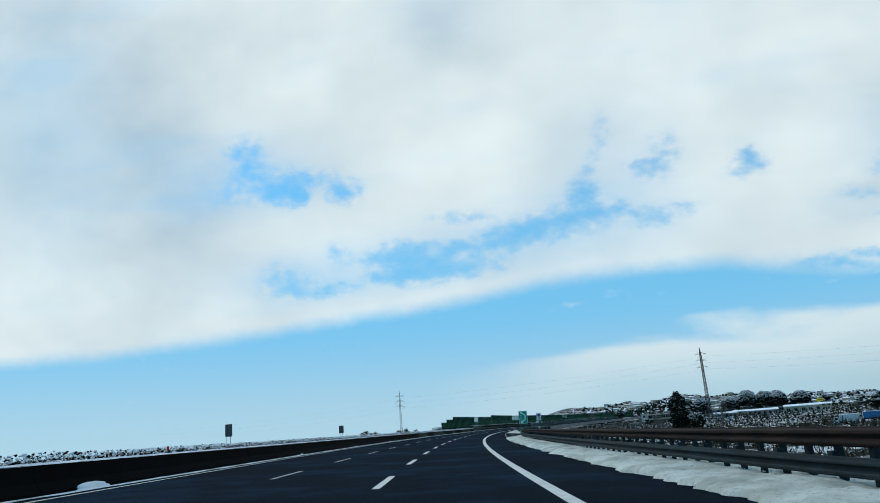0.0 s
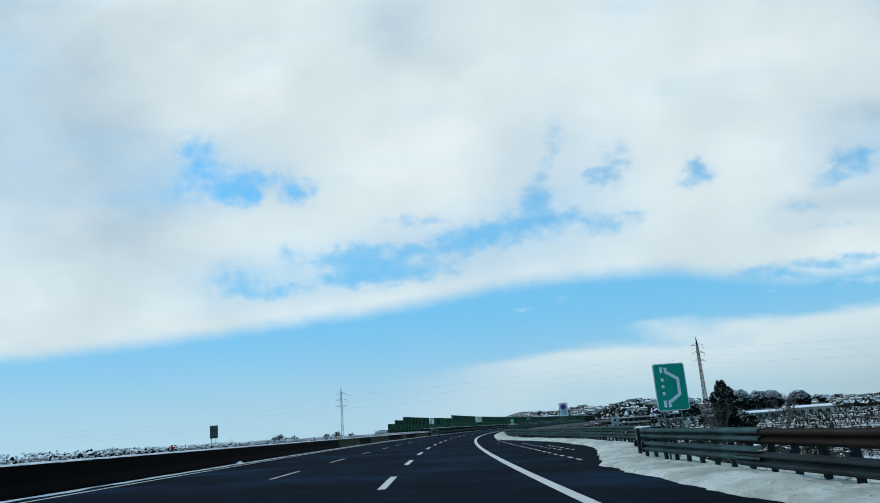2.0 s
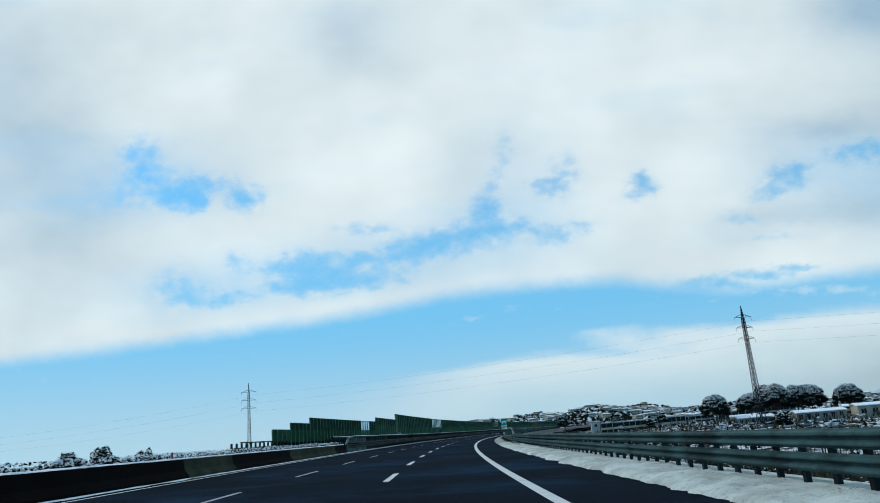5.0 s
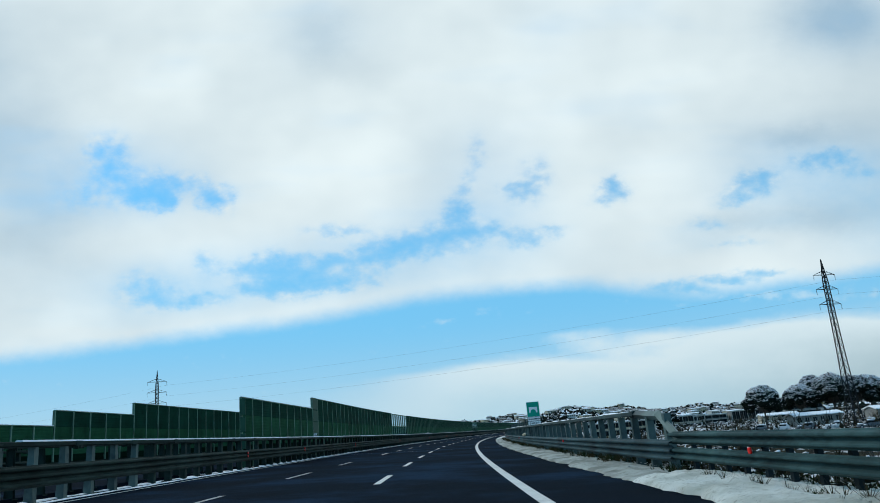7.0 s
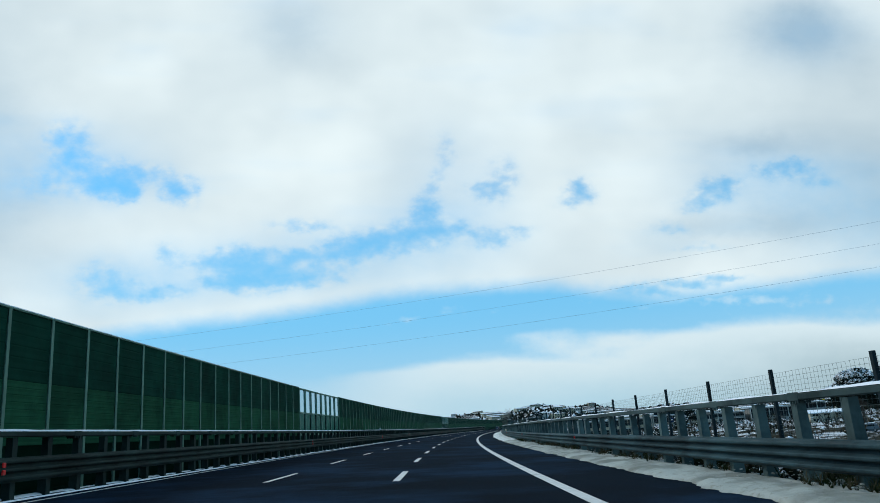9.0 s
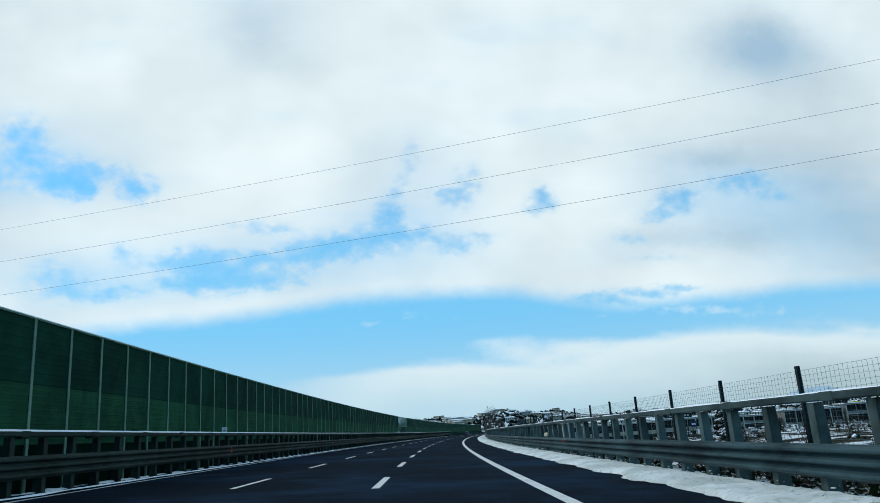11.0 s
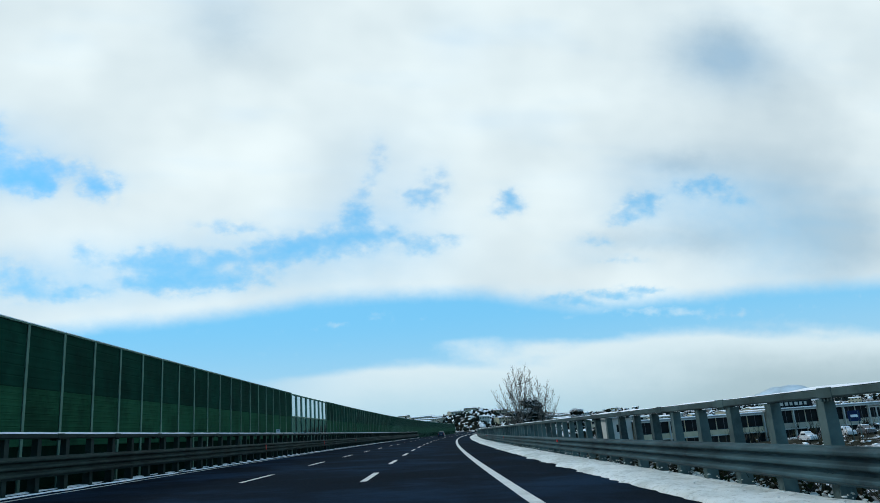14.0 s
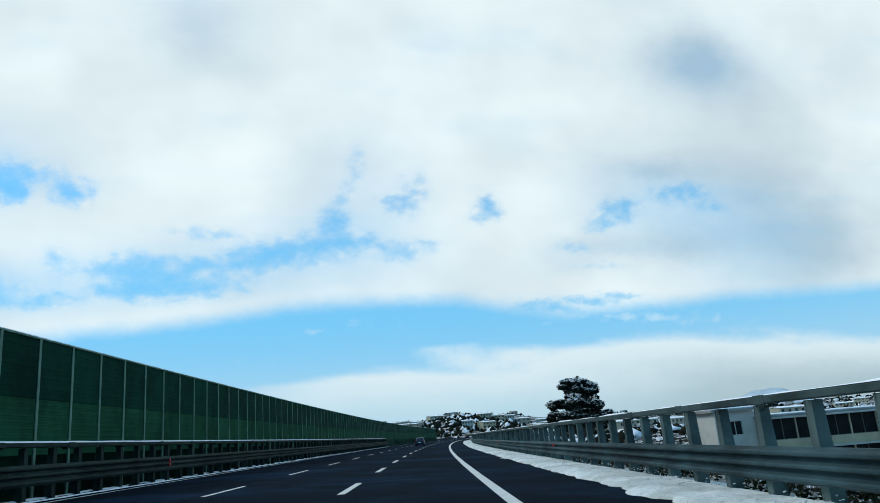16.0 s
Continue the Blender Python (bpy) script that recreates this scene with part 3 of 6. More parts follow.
# lay-by marks: short broken lines
SHORT = dash_mesh("dash", 0.12, 1.0, LINE)
for s in np.arange(87.15, 138.0, 1.93):
    lane_dash(SHORT, s, 4.72 - max(0.0, s - 104) * 0.012)
for s in np.arange(98.75, 119.0, 1.88):
    lane_dash(SHORT, s, 5.80 - (s - 98.75) * 0.014)
for s in np.arange(98.6, 108.5, 1.88):
    lane_dash(SHORT, s, 6.42)
child("hatch", dash_mesh("hatch", 0.14, 0.9, LINE_WORN), road, rm(108.0, 8.4, 0.007, 1.5))

# viaduct joint across the carriageway
JOINT = material("worn_joint_steel", (0.20, 0.21, 0.21), 0.5, metal=0.3, vary=0.3, scale=2, fine=20, bump=0.1)
bm = bmesh.new()
zig = [rd(277.38 + (0.14 if k % 2 else 0.0), -11.0 + 0.105 * k, 0.006) for k in range(146)]
for a, b in zip(zig, zig[1:]):
    n = (rd(278, 0) - rd(277, 0)).normalized() * 0.035
    bm.faces.new([bm.verts.new(p) for p in (a - n, b - n, b + n, a + n)])
child("expansion_joint", mesh_of(bm, "expansion_joint", JOINT), road, label="steel comb expansion joint")


# ---- concrete median barrier with alternating panels ----
WALL_END = 226.0
WALL_DARK = 220.5
med = root("median_barrier", rm(-40, -11.2), "stained concrete median barrier with alternating dark and pale panels", "barrier", kind="")
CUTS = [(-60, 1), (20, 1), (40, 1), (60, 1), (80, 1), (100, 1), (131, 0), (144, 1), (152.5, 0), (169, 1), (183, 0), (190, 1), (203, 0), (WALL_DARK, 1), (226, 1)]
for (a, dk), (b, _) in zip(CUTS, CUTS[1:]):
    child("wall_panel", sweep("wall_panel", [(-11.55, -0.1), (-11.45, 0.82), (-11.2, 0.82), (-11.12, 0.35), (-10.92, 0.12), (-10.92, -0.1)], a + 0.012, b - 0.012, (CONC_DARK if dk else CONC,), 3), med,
          label="black concrete panel" if dk else "pale concrete panel")
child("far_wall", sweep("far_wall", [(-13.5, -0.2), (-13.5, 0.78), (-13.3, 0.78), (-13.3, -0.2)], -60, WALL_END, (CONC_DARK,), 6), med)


def snowcap(s, i):
    v = noise.noise((s * 0.9, i * 3.1, 2.0))
    w = noise.noise((s * 3.0, i * 1.7, 7.0))
    return (0.05 * v, 0.05 * v + 0.04 * w)


thing("snow_cap", sweep("snow_cap", [(-11.47, 0.81), (-11.44, 0.86), (-11.26, 0.865), (-11.19, 0.81)], -60, WALL_END, (SNOW_CLEAN,), 0.6, jitter=lambda s, i: tuple(0.3 * q for q in snowcap(s, i))), Matrix(),
      "thin snow lying along the top of the concrete barrier", "snow", kind="stuff")


def ridge(name, l0, l1, h, s0, s1, mat, label, step=0.5, rough=1.0, at=None, seed=0.0):
    """Ploughed snow: a low uneven mound between two lines."""
    n = 21
    prof = [(l0 + (l1 - l0) * (i / (n - 1)) ** 1.3, 0.0) for i in range(n)]

    def jit(s, i):
        f = i / (n - 1)
        l = prof[i][0]
        e = math.sin(math.pi * min(1.0, f * 1.15)) ** 0.5 if 0 < i < n - 1 else 0.0
        a = noise.noise((s * 0.35 + seed, l * 0.8, 1.0)) * 0.35 + noise.noise((s * 1.5 + seed, l * 2.2, 4.0)) * 0.32 + noise.noise((s * 2.7, l * 3.9, 9.0)) * 0.36
        side = noise.noise((s * 0.5 + seed, 5.0, 3.0)) * 0.30 + noise.noise((s * 2.1 + seed, 5.0, 3.0)) * 0.14
        return (side * rough * max(0.0, 1 - 2.2 * f), h * e * max(0.1, 0.75 + 0.95 * a * rough) + 0.008)
    me = sweep(name, prof, s0, s1, (mat,), step, at=at, closed=False, jitter=jit)
    for p in me.polygons:
        p.use_smooth = True
    return thing(name, me, Matrix(), label, "snow", kind="stuff")


ridge("snow_bank", -11.25, -11.58, 0.055, 228, 640, SNOW_CLEAN, "snow lying behind the median barrier posts", 0.5, 1.4, seed=12)
ridge("snow_bank", -10.66, -10.90, 0.045, -60, 640, SNOW_CLEAN, "narrow line of ploughed snow along the median edge", 0.6, 0.6)


def past(s):
    return edge_r(s) - 4.5


ridge("snow_bank", 4.45, 7.7, 0.22, -60, 229, SNOW, "dirty ploughed snow on the verge under the guardrail", 0.2, 0.9, at=past)
ridge("snow_bank", 4.45, 6.75, 0.15, 229, 345, SNOW_GREY, "grey slushy ploughed snow on the verge of the viaduct", 0.2, 0.95)
ridge("snow_bank", 4.45, 6.75, 0.15, 345.01, 700, SNOW_WHITE, "crusted ploughed snow on the verge of the viaduct", 0.2, 0.95)


# ---- guardrails ----
RAIL = [(-80, 6.1), (84.8, 6.1), (86.4, 6.5), (93, 9.8), (98, 10.3), (105, 10.6), (118, 10.3), (130, 8.9), (141, 7.5), (147, 6.5), (153, 6.1), (400, 6.1)]


def rail_l(s):
    return float(np.interp(s, [b[0] for b in RAIL], [b[1] for b in RAIL]))


W2R, W2S, W2D = beam_mesh("beam", 2, 0.31, 4.2, RUST), beam_mesh("beam", 2, 0.31, 4.2, STEEL_BEAM), beam_mesh("beam", 2, 0.31, 4.2, STEEL_DARK)
STEEL_MID = material("streaked_steel", (0.042, 0.080, 0.089), 0.55, metal=0.1, vary=0.4, scale=0.7, fine=14, bump=0.12, other=(0.012, 0.021, 0.024), amount=0.75, each=0.3, spec=0.06)
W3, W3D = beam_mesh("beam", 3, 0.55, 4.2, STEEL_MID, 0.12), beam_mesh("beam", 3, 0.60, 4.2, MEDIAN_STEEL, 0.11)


def post_mesh(name, w, d, z0, z1, mat):
    """A C-section steel post."""
    bm = bmesh.new()
    t = 0.008
    box(bm, 0, t, -w / 2, w / 2, z0, z1)
    box(bm, t, d, -w / 2, -w / 2 + t, z0, z1)
    box(bm, t, d, w / 2 - t, w / 2, z0, z1)
    return mesh_of(bm, name, mat)


# Posts take the darker steel, which paints in the shade under the beams.
POST_R, POST_S = post_mesh("post", 0.14, 0.09, -0.4, 1.0, STEEL_DARK), post_mesh("post", 0.12, 0.09, -0.4, 1.02, STEEL_DARK)
SPACER = boxmesh("spacer", (0.0, 0.14, -0.09, 0.09, 0, 0.2), STEEL_DARK, 0.01)
REFL = boxmesh("reflector", (-0.05, 0.0, -0.06, 0.06, 0, 0.12), RED, 0.015)


def along(me, parent, s, length, z, label="", name="beam", shift=0.0, rail=rail_l):
    a, b = rd(s, rail(s) + shift, z), rd(s + length, rail(s + length) + shift, z)
    d = b - a
    h = math.atan2(-d.x, d.y)
    m = Matrix.Translation(a) @ Matrix.Rotation(h, 4, "Z") @ Matrix.Rotation(math.asin(d.z / d.length), 4, "X")
    return child(name, me, parent, m, label)


def double_rail(s0, s1, label, rusty):
    r = root("guardrail", rm(s0, rail_l(s0)), label, "guardrail", "guardrails beside the road")
    for s in np.arange(s0, s1 - 0.1, 4.0):
        if rusty:
            along(W2R, r, s, 4.0, 0.69, "rusty upper beam", shift=0.05)
            along(W2D, r, s, 4.0, 0.24, "dark lower beam")
        else:
            along(W2S, r, s, 4.0, 0.72, shift=0.03)
            along(W2S, r, s, 4.0, 0.34)
    for s in np.arange(s0, s1 - 0.1, 1.0):
        child("post", POST_R if rusty else POST_S, r, rm(s, rail_l(s) + 0.13))
        if int(s) % 2 == 0:
            child("spacer", SPACER, r, rm(s, rail_l(s) + 0.02, 0.42))
    return r


double_rail(-20, 75, "rusty double-beam steel guardrail standing in snow", True)
child("reflector", REFL, double_rail(75, 231, "galvanised double-beam steel guardrail bending round the lay-by", False), rm(226.1, 6.05, 0.60), "small red reflector")


# ---- viaduct barriers: three-wave beam, plated posts, top rail ----
def bridge_post(name, mat):
    bm = bmesh.new()
    t = 0.012
    # two tapering side plates and a web, leaning head
    for y in (-0.075, 0.075 - t):
        v = []
        for x, z in ((0.02, -0.05), (0.30, -0.05), (0.24, 1.0), (0.22, 1.5), (0.02, 1.5), (0.05, 1.0)):
            v.append((x, z))
        a = [bm.verts.new((x, y, z)) for x, z in v]
        b = [bm.verts.new((x, y + t, z)) for x, z in v]
        k = len(v)
        for i in range(k):
            bm.faces.new((a[i], a[(i + 1) % k], b[(i + 1) % k], b[i]))
        bm.faces.new(a)
        bm.faces.new(list(reversed(b)))
    box(bm, 0.03, 0.045, -0.11, 0.11, 0.0, 1.5)
    box(bm, 0.0, 0.34, -0.14, 0.14, -0.06, -0.02)
    return mesh_of(bm, name, mat)


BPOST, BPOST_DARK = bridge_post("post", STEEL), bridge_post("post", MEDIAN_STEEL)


def toprail(name, mat):
    bm = bmesh.new()
    box(bm, -0.02, 0.24, 0.0, 4.1, 0.015, 0.145, bevel=0.02)
    # sleeve over the joint, with its bolts
    box(bm, -0.03, 0.25, -0.20, 0.20, 0.005, 0.158, bevel=0.008)
    for y in (-0.14, -0.05, 0.05, 0.14):
        box(bm, -0.012, 0.018, y - 0.018, y + 0.018, -0.045, 0.004)
        box(bm, 0.20, 0.23, y - 0.018, y + 0.018, -0.045, 0.004)
    return mesh_of(bm, name, mat)


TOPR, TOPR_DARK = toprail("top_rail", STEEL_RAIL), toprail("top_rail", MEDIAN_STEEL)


def viaduct_barrier(l, side, s0, s1, label, step=1.729, dark=0):
    """side: 1 stands to the right of traffic and faces left, -1 the other way."""
    flip = Matrix.Rotation(0 if side > 0 else math.pi, 4, "Z")
    r = root("viaduct_barrier", rm(s0, l), label, "guardrail", "guardrails on the viaduct")
    for i, s in enumerate(np.arange(s0 + 0.8, s1, step)):
        child("post", BPOST_DARK if dark and s > dark else BPOST, r, rm(s, l) @ flip)
    for s in np.arange(s0, s1, 4.0):
        o = 0.0 if side > 0 else 4.0
        child("beam", W3D if dark else W3, r, rm(s + o, l - 0.05 * side, 0.42 if dark else 0.285) @ flip)
        if s > s0:
            child("top_rail", TOPR_DARK if dark else TOPR, r, rm(s + o, l, 1.5) @ flip, "grey steel top rail")
    return r


VR, VL = 6.1, -11.05
vr = viaduct_barrier(VR, 1, 230.9, 640, "grey steel viaduct barrier with plated posts and a top rail")
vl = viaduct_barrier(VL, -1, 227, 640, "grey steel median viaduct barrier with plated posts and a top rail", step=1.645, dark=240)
viaduct_barrier(-13.7, 1, 228, 300, "grey steel barrier of the opposite carriageway with a snowy top rail", dark=100)
viaduct_barrier(-25.0, -1, 232, 256, "dark steel barrier on the far edge of the opposite carriageway", dark=100)
for r, l, s0, sg in ((vr, VR, 231, 1), (vl, VL, 227, -1)):
    bm = bmesh.new()
    rod(bm, rd(s0 - 0.3, l + 0.1 * sg, 0.80), rd(s0 + 1.3, l + 0.1 * sg, 1.50), 0.13, 0.13, 4)
    rod(bm, rd(s0 + 1.3, l + 0.1 * sg, 1.45), rd(s0 + 4.1, l + 0.1 * sg, 1.575), 0.13, 0.12, 4)
    child("end_ramp", mesh_of(bm, "end_ramp", STEEL), r, label="sloping end of the top rail")


def capjit(s, i):
    e = max(0.0, noise.noise((s * 0.35, 3.0, 5.0)) + 0.03)
    return (0.0, (0.0 if i in (0, 3) else min(0.03, 0.10 * e) + 0.02 * noise.noise((s * 2.3, i, 1.0))))


def thin(s, i):
    return (0.0, 0.0 if i in (0, 3) else 0.034 + 0.016 * noise.noise((s * 0.8, i, 4.0)))


for l, a, e, lab, jt in ((VR + 0.1, 236, 640, "snow lying in patches on the viaduct top rail", capjit), (VL - 0.1, 232, 640, "thin snow along the median top rail", thin), (-13.6, 232, 300, "snow on the top rail of the opposite barrier", thin)):
    thing("snow_cap", sweep("snow_cap", [(l - 0.12, 1.645), (l - 0.08, 1.66), (l + 0.08, 1.66), (l + 0.12, 1.645)], a, e, (SNOW_CLEAN,), 0.5, jitter=jt), Matrix(), lab, "snow", kind="stuff")

for r, l, sg, zs, ss_ in ((vr, VR, 1, 0.62, [431.9 + 30.5 * k for k in range(-6, 6)]), (vl, VL, -1, 0.62, (253, 267.5, 291.2, 330, 374, 408, 432.8, 477, 500, 523.5))):
    for s in ss_:
        for up in ((0.0,) if sg > 0 else (0.0, 0.17)):
            child("reflector", REFL, r, rm(s, l - 0.15 * sg, zs + up) @ Matrix.Rotation(0 if sg > 0 else math.pi, 4, 'Z'), "small red reflector")


# ---- noise barrier ----
PW = 2.286


def panel_mesh(name, z0, z1, mat, ribs):
    """An acoustic panel of stacked, slightly lipped cassettes; faces +x."""
    bm = bmesh.new()
    h = (z1 - z0) / ribs
    v = [(-0.05, z0)]
    for i in range(ribs):
        a = z0 + i * h
        v += [(0.032, a + 0.004), (0.043, a + h * 0.10), (0.033, a + h * 0.5), (0.043, a + h * 0.90), (0.032, a + h - 0.004)]
    v.append((-0.05, z1))
    r0 = [bm.verts.new((x, 0.06, z)) for x, z in v]
    r1 = [bm.verts.new((x, PW - 0.06, z)) for x, z in v]
    k = len(v)
    for j in range(k):
        bm.faces.new((r0[j], r0[(j + 1) % k], r1[(j + 1) % k], r1[j]))
    bm.faces.new(r0)
    bm.faces.new(list(reversed(r1)))
    return mesh_of(bm, name, mat)


def hpost(name, z1):
    """One rolled H-section, closed at both ends."""
    f, w, y, b = 0.075, 0.055, 0.07, 0.008
    outline = ((-f, -y), (-w, -y), (-w, -b), (w, -b), (w, -y), (f, -y), (f, y), (w, y), (w, b), (-w, b), (-w, y), (-f, y))
    bm = bmesh.new()
    lo = [bm.verts.new((px, py, -1.2)) for px, py in outline]
    hi = [bm.verts.new((px, py, z1)) for px, py in outline]
    bm.faces.new(hi)
    bm.faces.new(lo[::-1])
    for k in range(12):
        n = (k + 1) % 12
        bm.faces.new((lo[k], lo[n], hi[n], hi[k]))
    return mesh_of(bm, name, GREEN_POST)


P_LO, P_UP4, P_UP5 = panel_mesh("lower_panel", 1.3, 3.1, GREEN_LO, 9), panel_mesh("upper_panel", 3.1, 4.13, GREEN_UP, 3), panel_mesh("upper_panel", 3.1, 5.08, GREEN_UP, 6)
# Shade behind the median barrier is put into this darker base panel colour.
GREEN_BASE = material("shaded_green_panel", (0.003, 0.016, 0.010), 0.9, vary=0.3, scale=0.7, fine=20, bump=0.06, other=(0.003, 0.010, 0.008), amount=0.7, each=0.22, spec=0.0)
P_CAP = boxmesh("cap", (-0.08, 0.08, 0.0, PW, 0, 0.05), GREEN_POST, 0.008)
HP3, HP4, HP5 = hpost("post", 3.12), hpost("post", 4.15), hpost("post", 5.12)


def pane_mesh(name, z0, z1, mat):
    return boxmesh(name, (-0.01, 0.01, 0.1, PW - 0.1, z0, z1), mat)


G_UP, G_LO = pane_mesh("pane", 3.2, 4.98, GLASS), pane_mesh("pane", 1.44, 3.05, GLASS_LOW)
G_BAR = boxmesh("rail", (-0.06, 0.06, 0.0, PW, 0, 0.12), GREEN_POST, 0.01)
G_POST = boxmesh("post", (-0.09, 0.09, -0.09, 0.09, -1.2, 5.1), GREEN_POST, 0.012)
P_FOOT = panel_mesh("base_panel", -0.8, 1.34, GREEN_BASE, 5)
SNOWBIT = boxmesh("snow", (-0.07, 0.07, 0.03, PW - 0.03, 0, 0.035), SNOW_CLEAN, 0.012)


def noise_wall(l, steps, clear, label, turn=1):
    r = root("noise_barrier", rm(steps[0][0], l, 0), label, "noise barrier", "noise barriers on the viaduct")
    flip = 0
    for (s0, top), (s1, _) in zip(steps, steps[1:]):
        n = int(round((s1 - s0) / PW))
        for i in range(n):
            s = s0 + i * PW
            m = rm(s, l)
            glass = any(a - 0.3 <= s < b - 0.3 for a, b in clear)
            child("post", G_POST if glass else (HP3 if top < 4 else HP4 if top < 5 else HP5), r, m)
            if glass:
                child("base_panel", P_FOOT, r, m @ Matrix.Translation((-0.025, 0, 0)), "base panel, coloured darker for the shade behind the barrier")
                for z in (1.345, 3.06, 4.98):
                    child("rail", G_BAR, r, m @ Matrix.Translation((0, 0, z)))
                child("pane", G_UP, r, m, "clear pane").visible_shadow = False
                child("pane", G_LO, r, m, "dirty green pane").visible_shadow = False
            else:
                child("lower_panel", P_LO, r, m)
                child("base_panel", P_FOOT, r, m @ Matrix.Translation((-0.025, 0, 0)), "base panel, coloured darker for the shade behind the barrier")
                if top > 4:
                    child("upper_panel", P_UP4 if top < 5 else P_UP5, r, m, "dark green upper panel")
                child("cap", P_CAP, r, m @ Matrix.Translation((0, 0, top)))
                child("snow", SNOWBIT, r, m @ Matrix.Translation((0, 0, top + 0.052)))
    return r


NEAR0 = 332.29 - 33 * PW
nearw = noise_wall(-12.4, [(NEAR0, 4.13), (NEAR0 + 9 * PW, 5.08), (NEAR0 + 250 * PW, 5.08)], [(NEAR0 + 33 * PW, NEAR0 + 41 * PW), (NEAR0 + 103 * PW, NEAR0 + 111 * PW)], "tall green metal noise barrier in two tones with clear sections")
farw = noise_wall(-25.8, [(260 - 4 * PW, 3.1), (260, 4.13), (260 + 5 * PW, 5.08), (260 + 55 * PW, 5.08)], [(312, 322)], "stepped green metal noise barrier beyond the opposite carriageway")
# paler first bay where the near barrier steps up, and a narrow closing strip at its start
for z0, z1 in ((-0.2, 0.8), (0.85, 1.9), (1.95, 3.0), (3.05, 4.05), (4.1, 5.08)):
    child("end_panel", boxmesh("end_panel", (0.055, 0.085, 0.06, PW - 0.06, z0, z1 - 0.02), GREEN_END, 0.01), nearw, rm(NEAR0 + 9 * PW, -12.4), "pale green flat panel")
for z0, z1 in ((0.0, 1.0), (1.05, 2.0), (2.05, 3.0), (3.05, 4.1)):
    child("end_panel", boxmesh("end_panel", (-0.12, 0.2, -0.05, 0.05, z0, z1 - 0.03), GREEN_END, 0.012), nearw, rm(NEAR0 - 0.1, -12.3), "pale green closing panel")


# markers and snow heaps along the median wall
DEL = bmesh.new()
box(DEL, -0.03, 0.03, -0.02, 0.02, 0.0, 0.30)
DELM = mesh_of(DEL, "post", STEEL_DARK)
DELR = boxmesh("reflector", (-0.05, 0.05, -0.035, -0.02, 0.16, 0.29), RED, 0.008)
for k in range(-1, 7):
    m = rm(29.6 + 30.5 * k, -11.32, 0.82)
    r = root("delineator", m, "short delineator with a red reflector on the concrete barrier", "delineator", "delineators on the median")
    child("post", DELM, r, m)
    child("reflector", DELR, r, m, "red reflector")
for s, l, q in ((51.5, -10.85, 0.5), (98.7, -10.85, 0.6), (22.6, -10.85, 1.3), (160, -10.85, 0.4), (407.4, -10.75, 0.3), (74, -10.85, 0.35), (141, -10.85, 0.3)):
    bm = bmesh.new()
    bmesh.ops.create_icosphere(bm, subdivisions=3, radius=1)
    for v in bm.verts:
        v.co *= 1 + 0.35 * noise.noise((v.co.x * 1.7 + s, v.co.y * 1.7, v.co.z * 1.7))
        v.co = Vector((v.co.x * 0.11, v.co.y * q * 0.8, max(v.co.z, -0.1) * 0.10 * (0.5 + q)))
    thing("snow_lump", mesh_of(bm, "snow_lump", SNOW_CLEAN, smooth=True), rm(s, l, 0.02), "small lump of old snow against the median wall", "snow", "snow lumps by the median")

# ---- planting and scrub ----
OCT_V = np.array([(1, 0, 0), (-1, 0, 0), (0, 1, 0), (0, -1, 0), (0, 0, 1), (0, 0, -1)], float)
PHI = (1 + 5 ** 0.5) / 2
ICO_V = np.array([(-1, PHI, 0), (1, PHI, 0), (-1, -PHI, 0), (1, -PHI, 0), (0, -1, PHI), (0, 1, PHI), (0, -1, -PHI), (0, 1, -PHI), (PHI, 0, -1), (PHI, 0, 1), (-PHI, 0, -1), (-PHI, 0, 1)]) / 1.902
ICO_F = np.array([(0, 11, 5), (0, 5, 1), (0, 1, 7), (0, 7, 10), (0, 10, 11), (1, 5, 9), (5, 11, 4), (11, 10, 2), (10, 7, 6), (7, 1, 8), (3, 9, 4), (3, 4, 2), (3, 2, 6), (3, 6, 8), (3, 8, 9), (4, 9, 5), (2, 4, 11), (6, 2, 10), (8, 6, 7), (9, 8, 1)])
OCT_F = np.array([(0, 2, 4), (2, 1, 4), (1, 3, 4), (3, 0, 4), (2, 0, 5), (1, 2, 5), (3, 1, 5), (0, 3, 5)])
rng = np.random.default_rng(7)


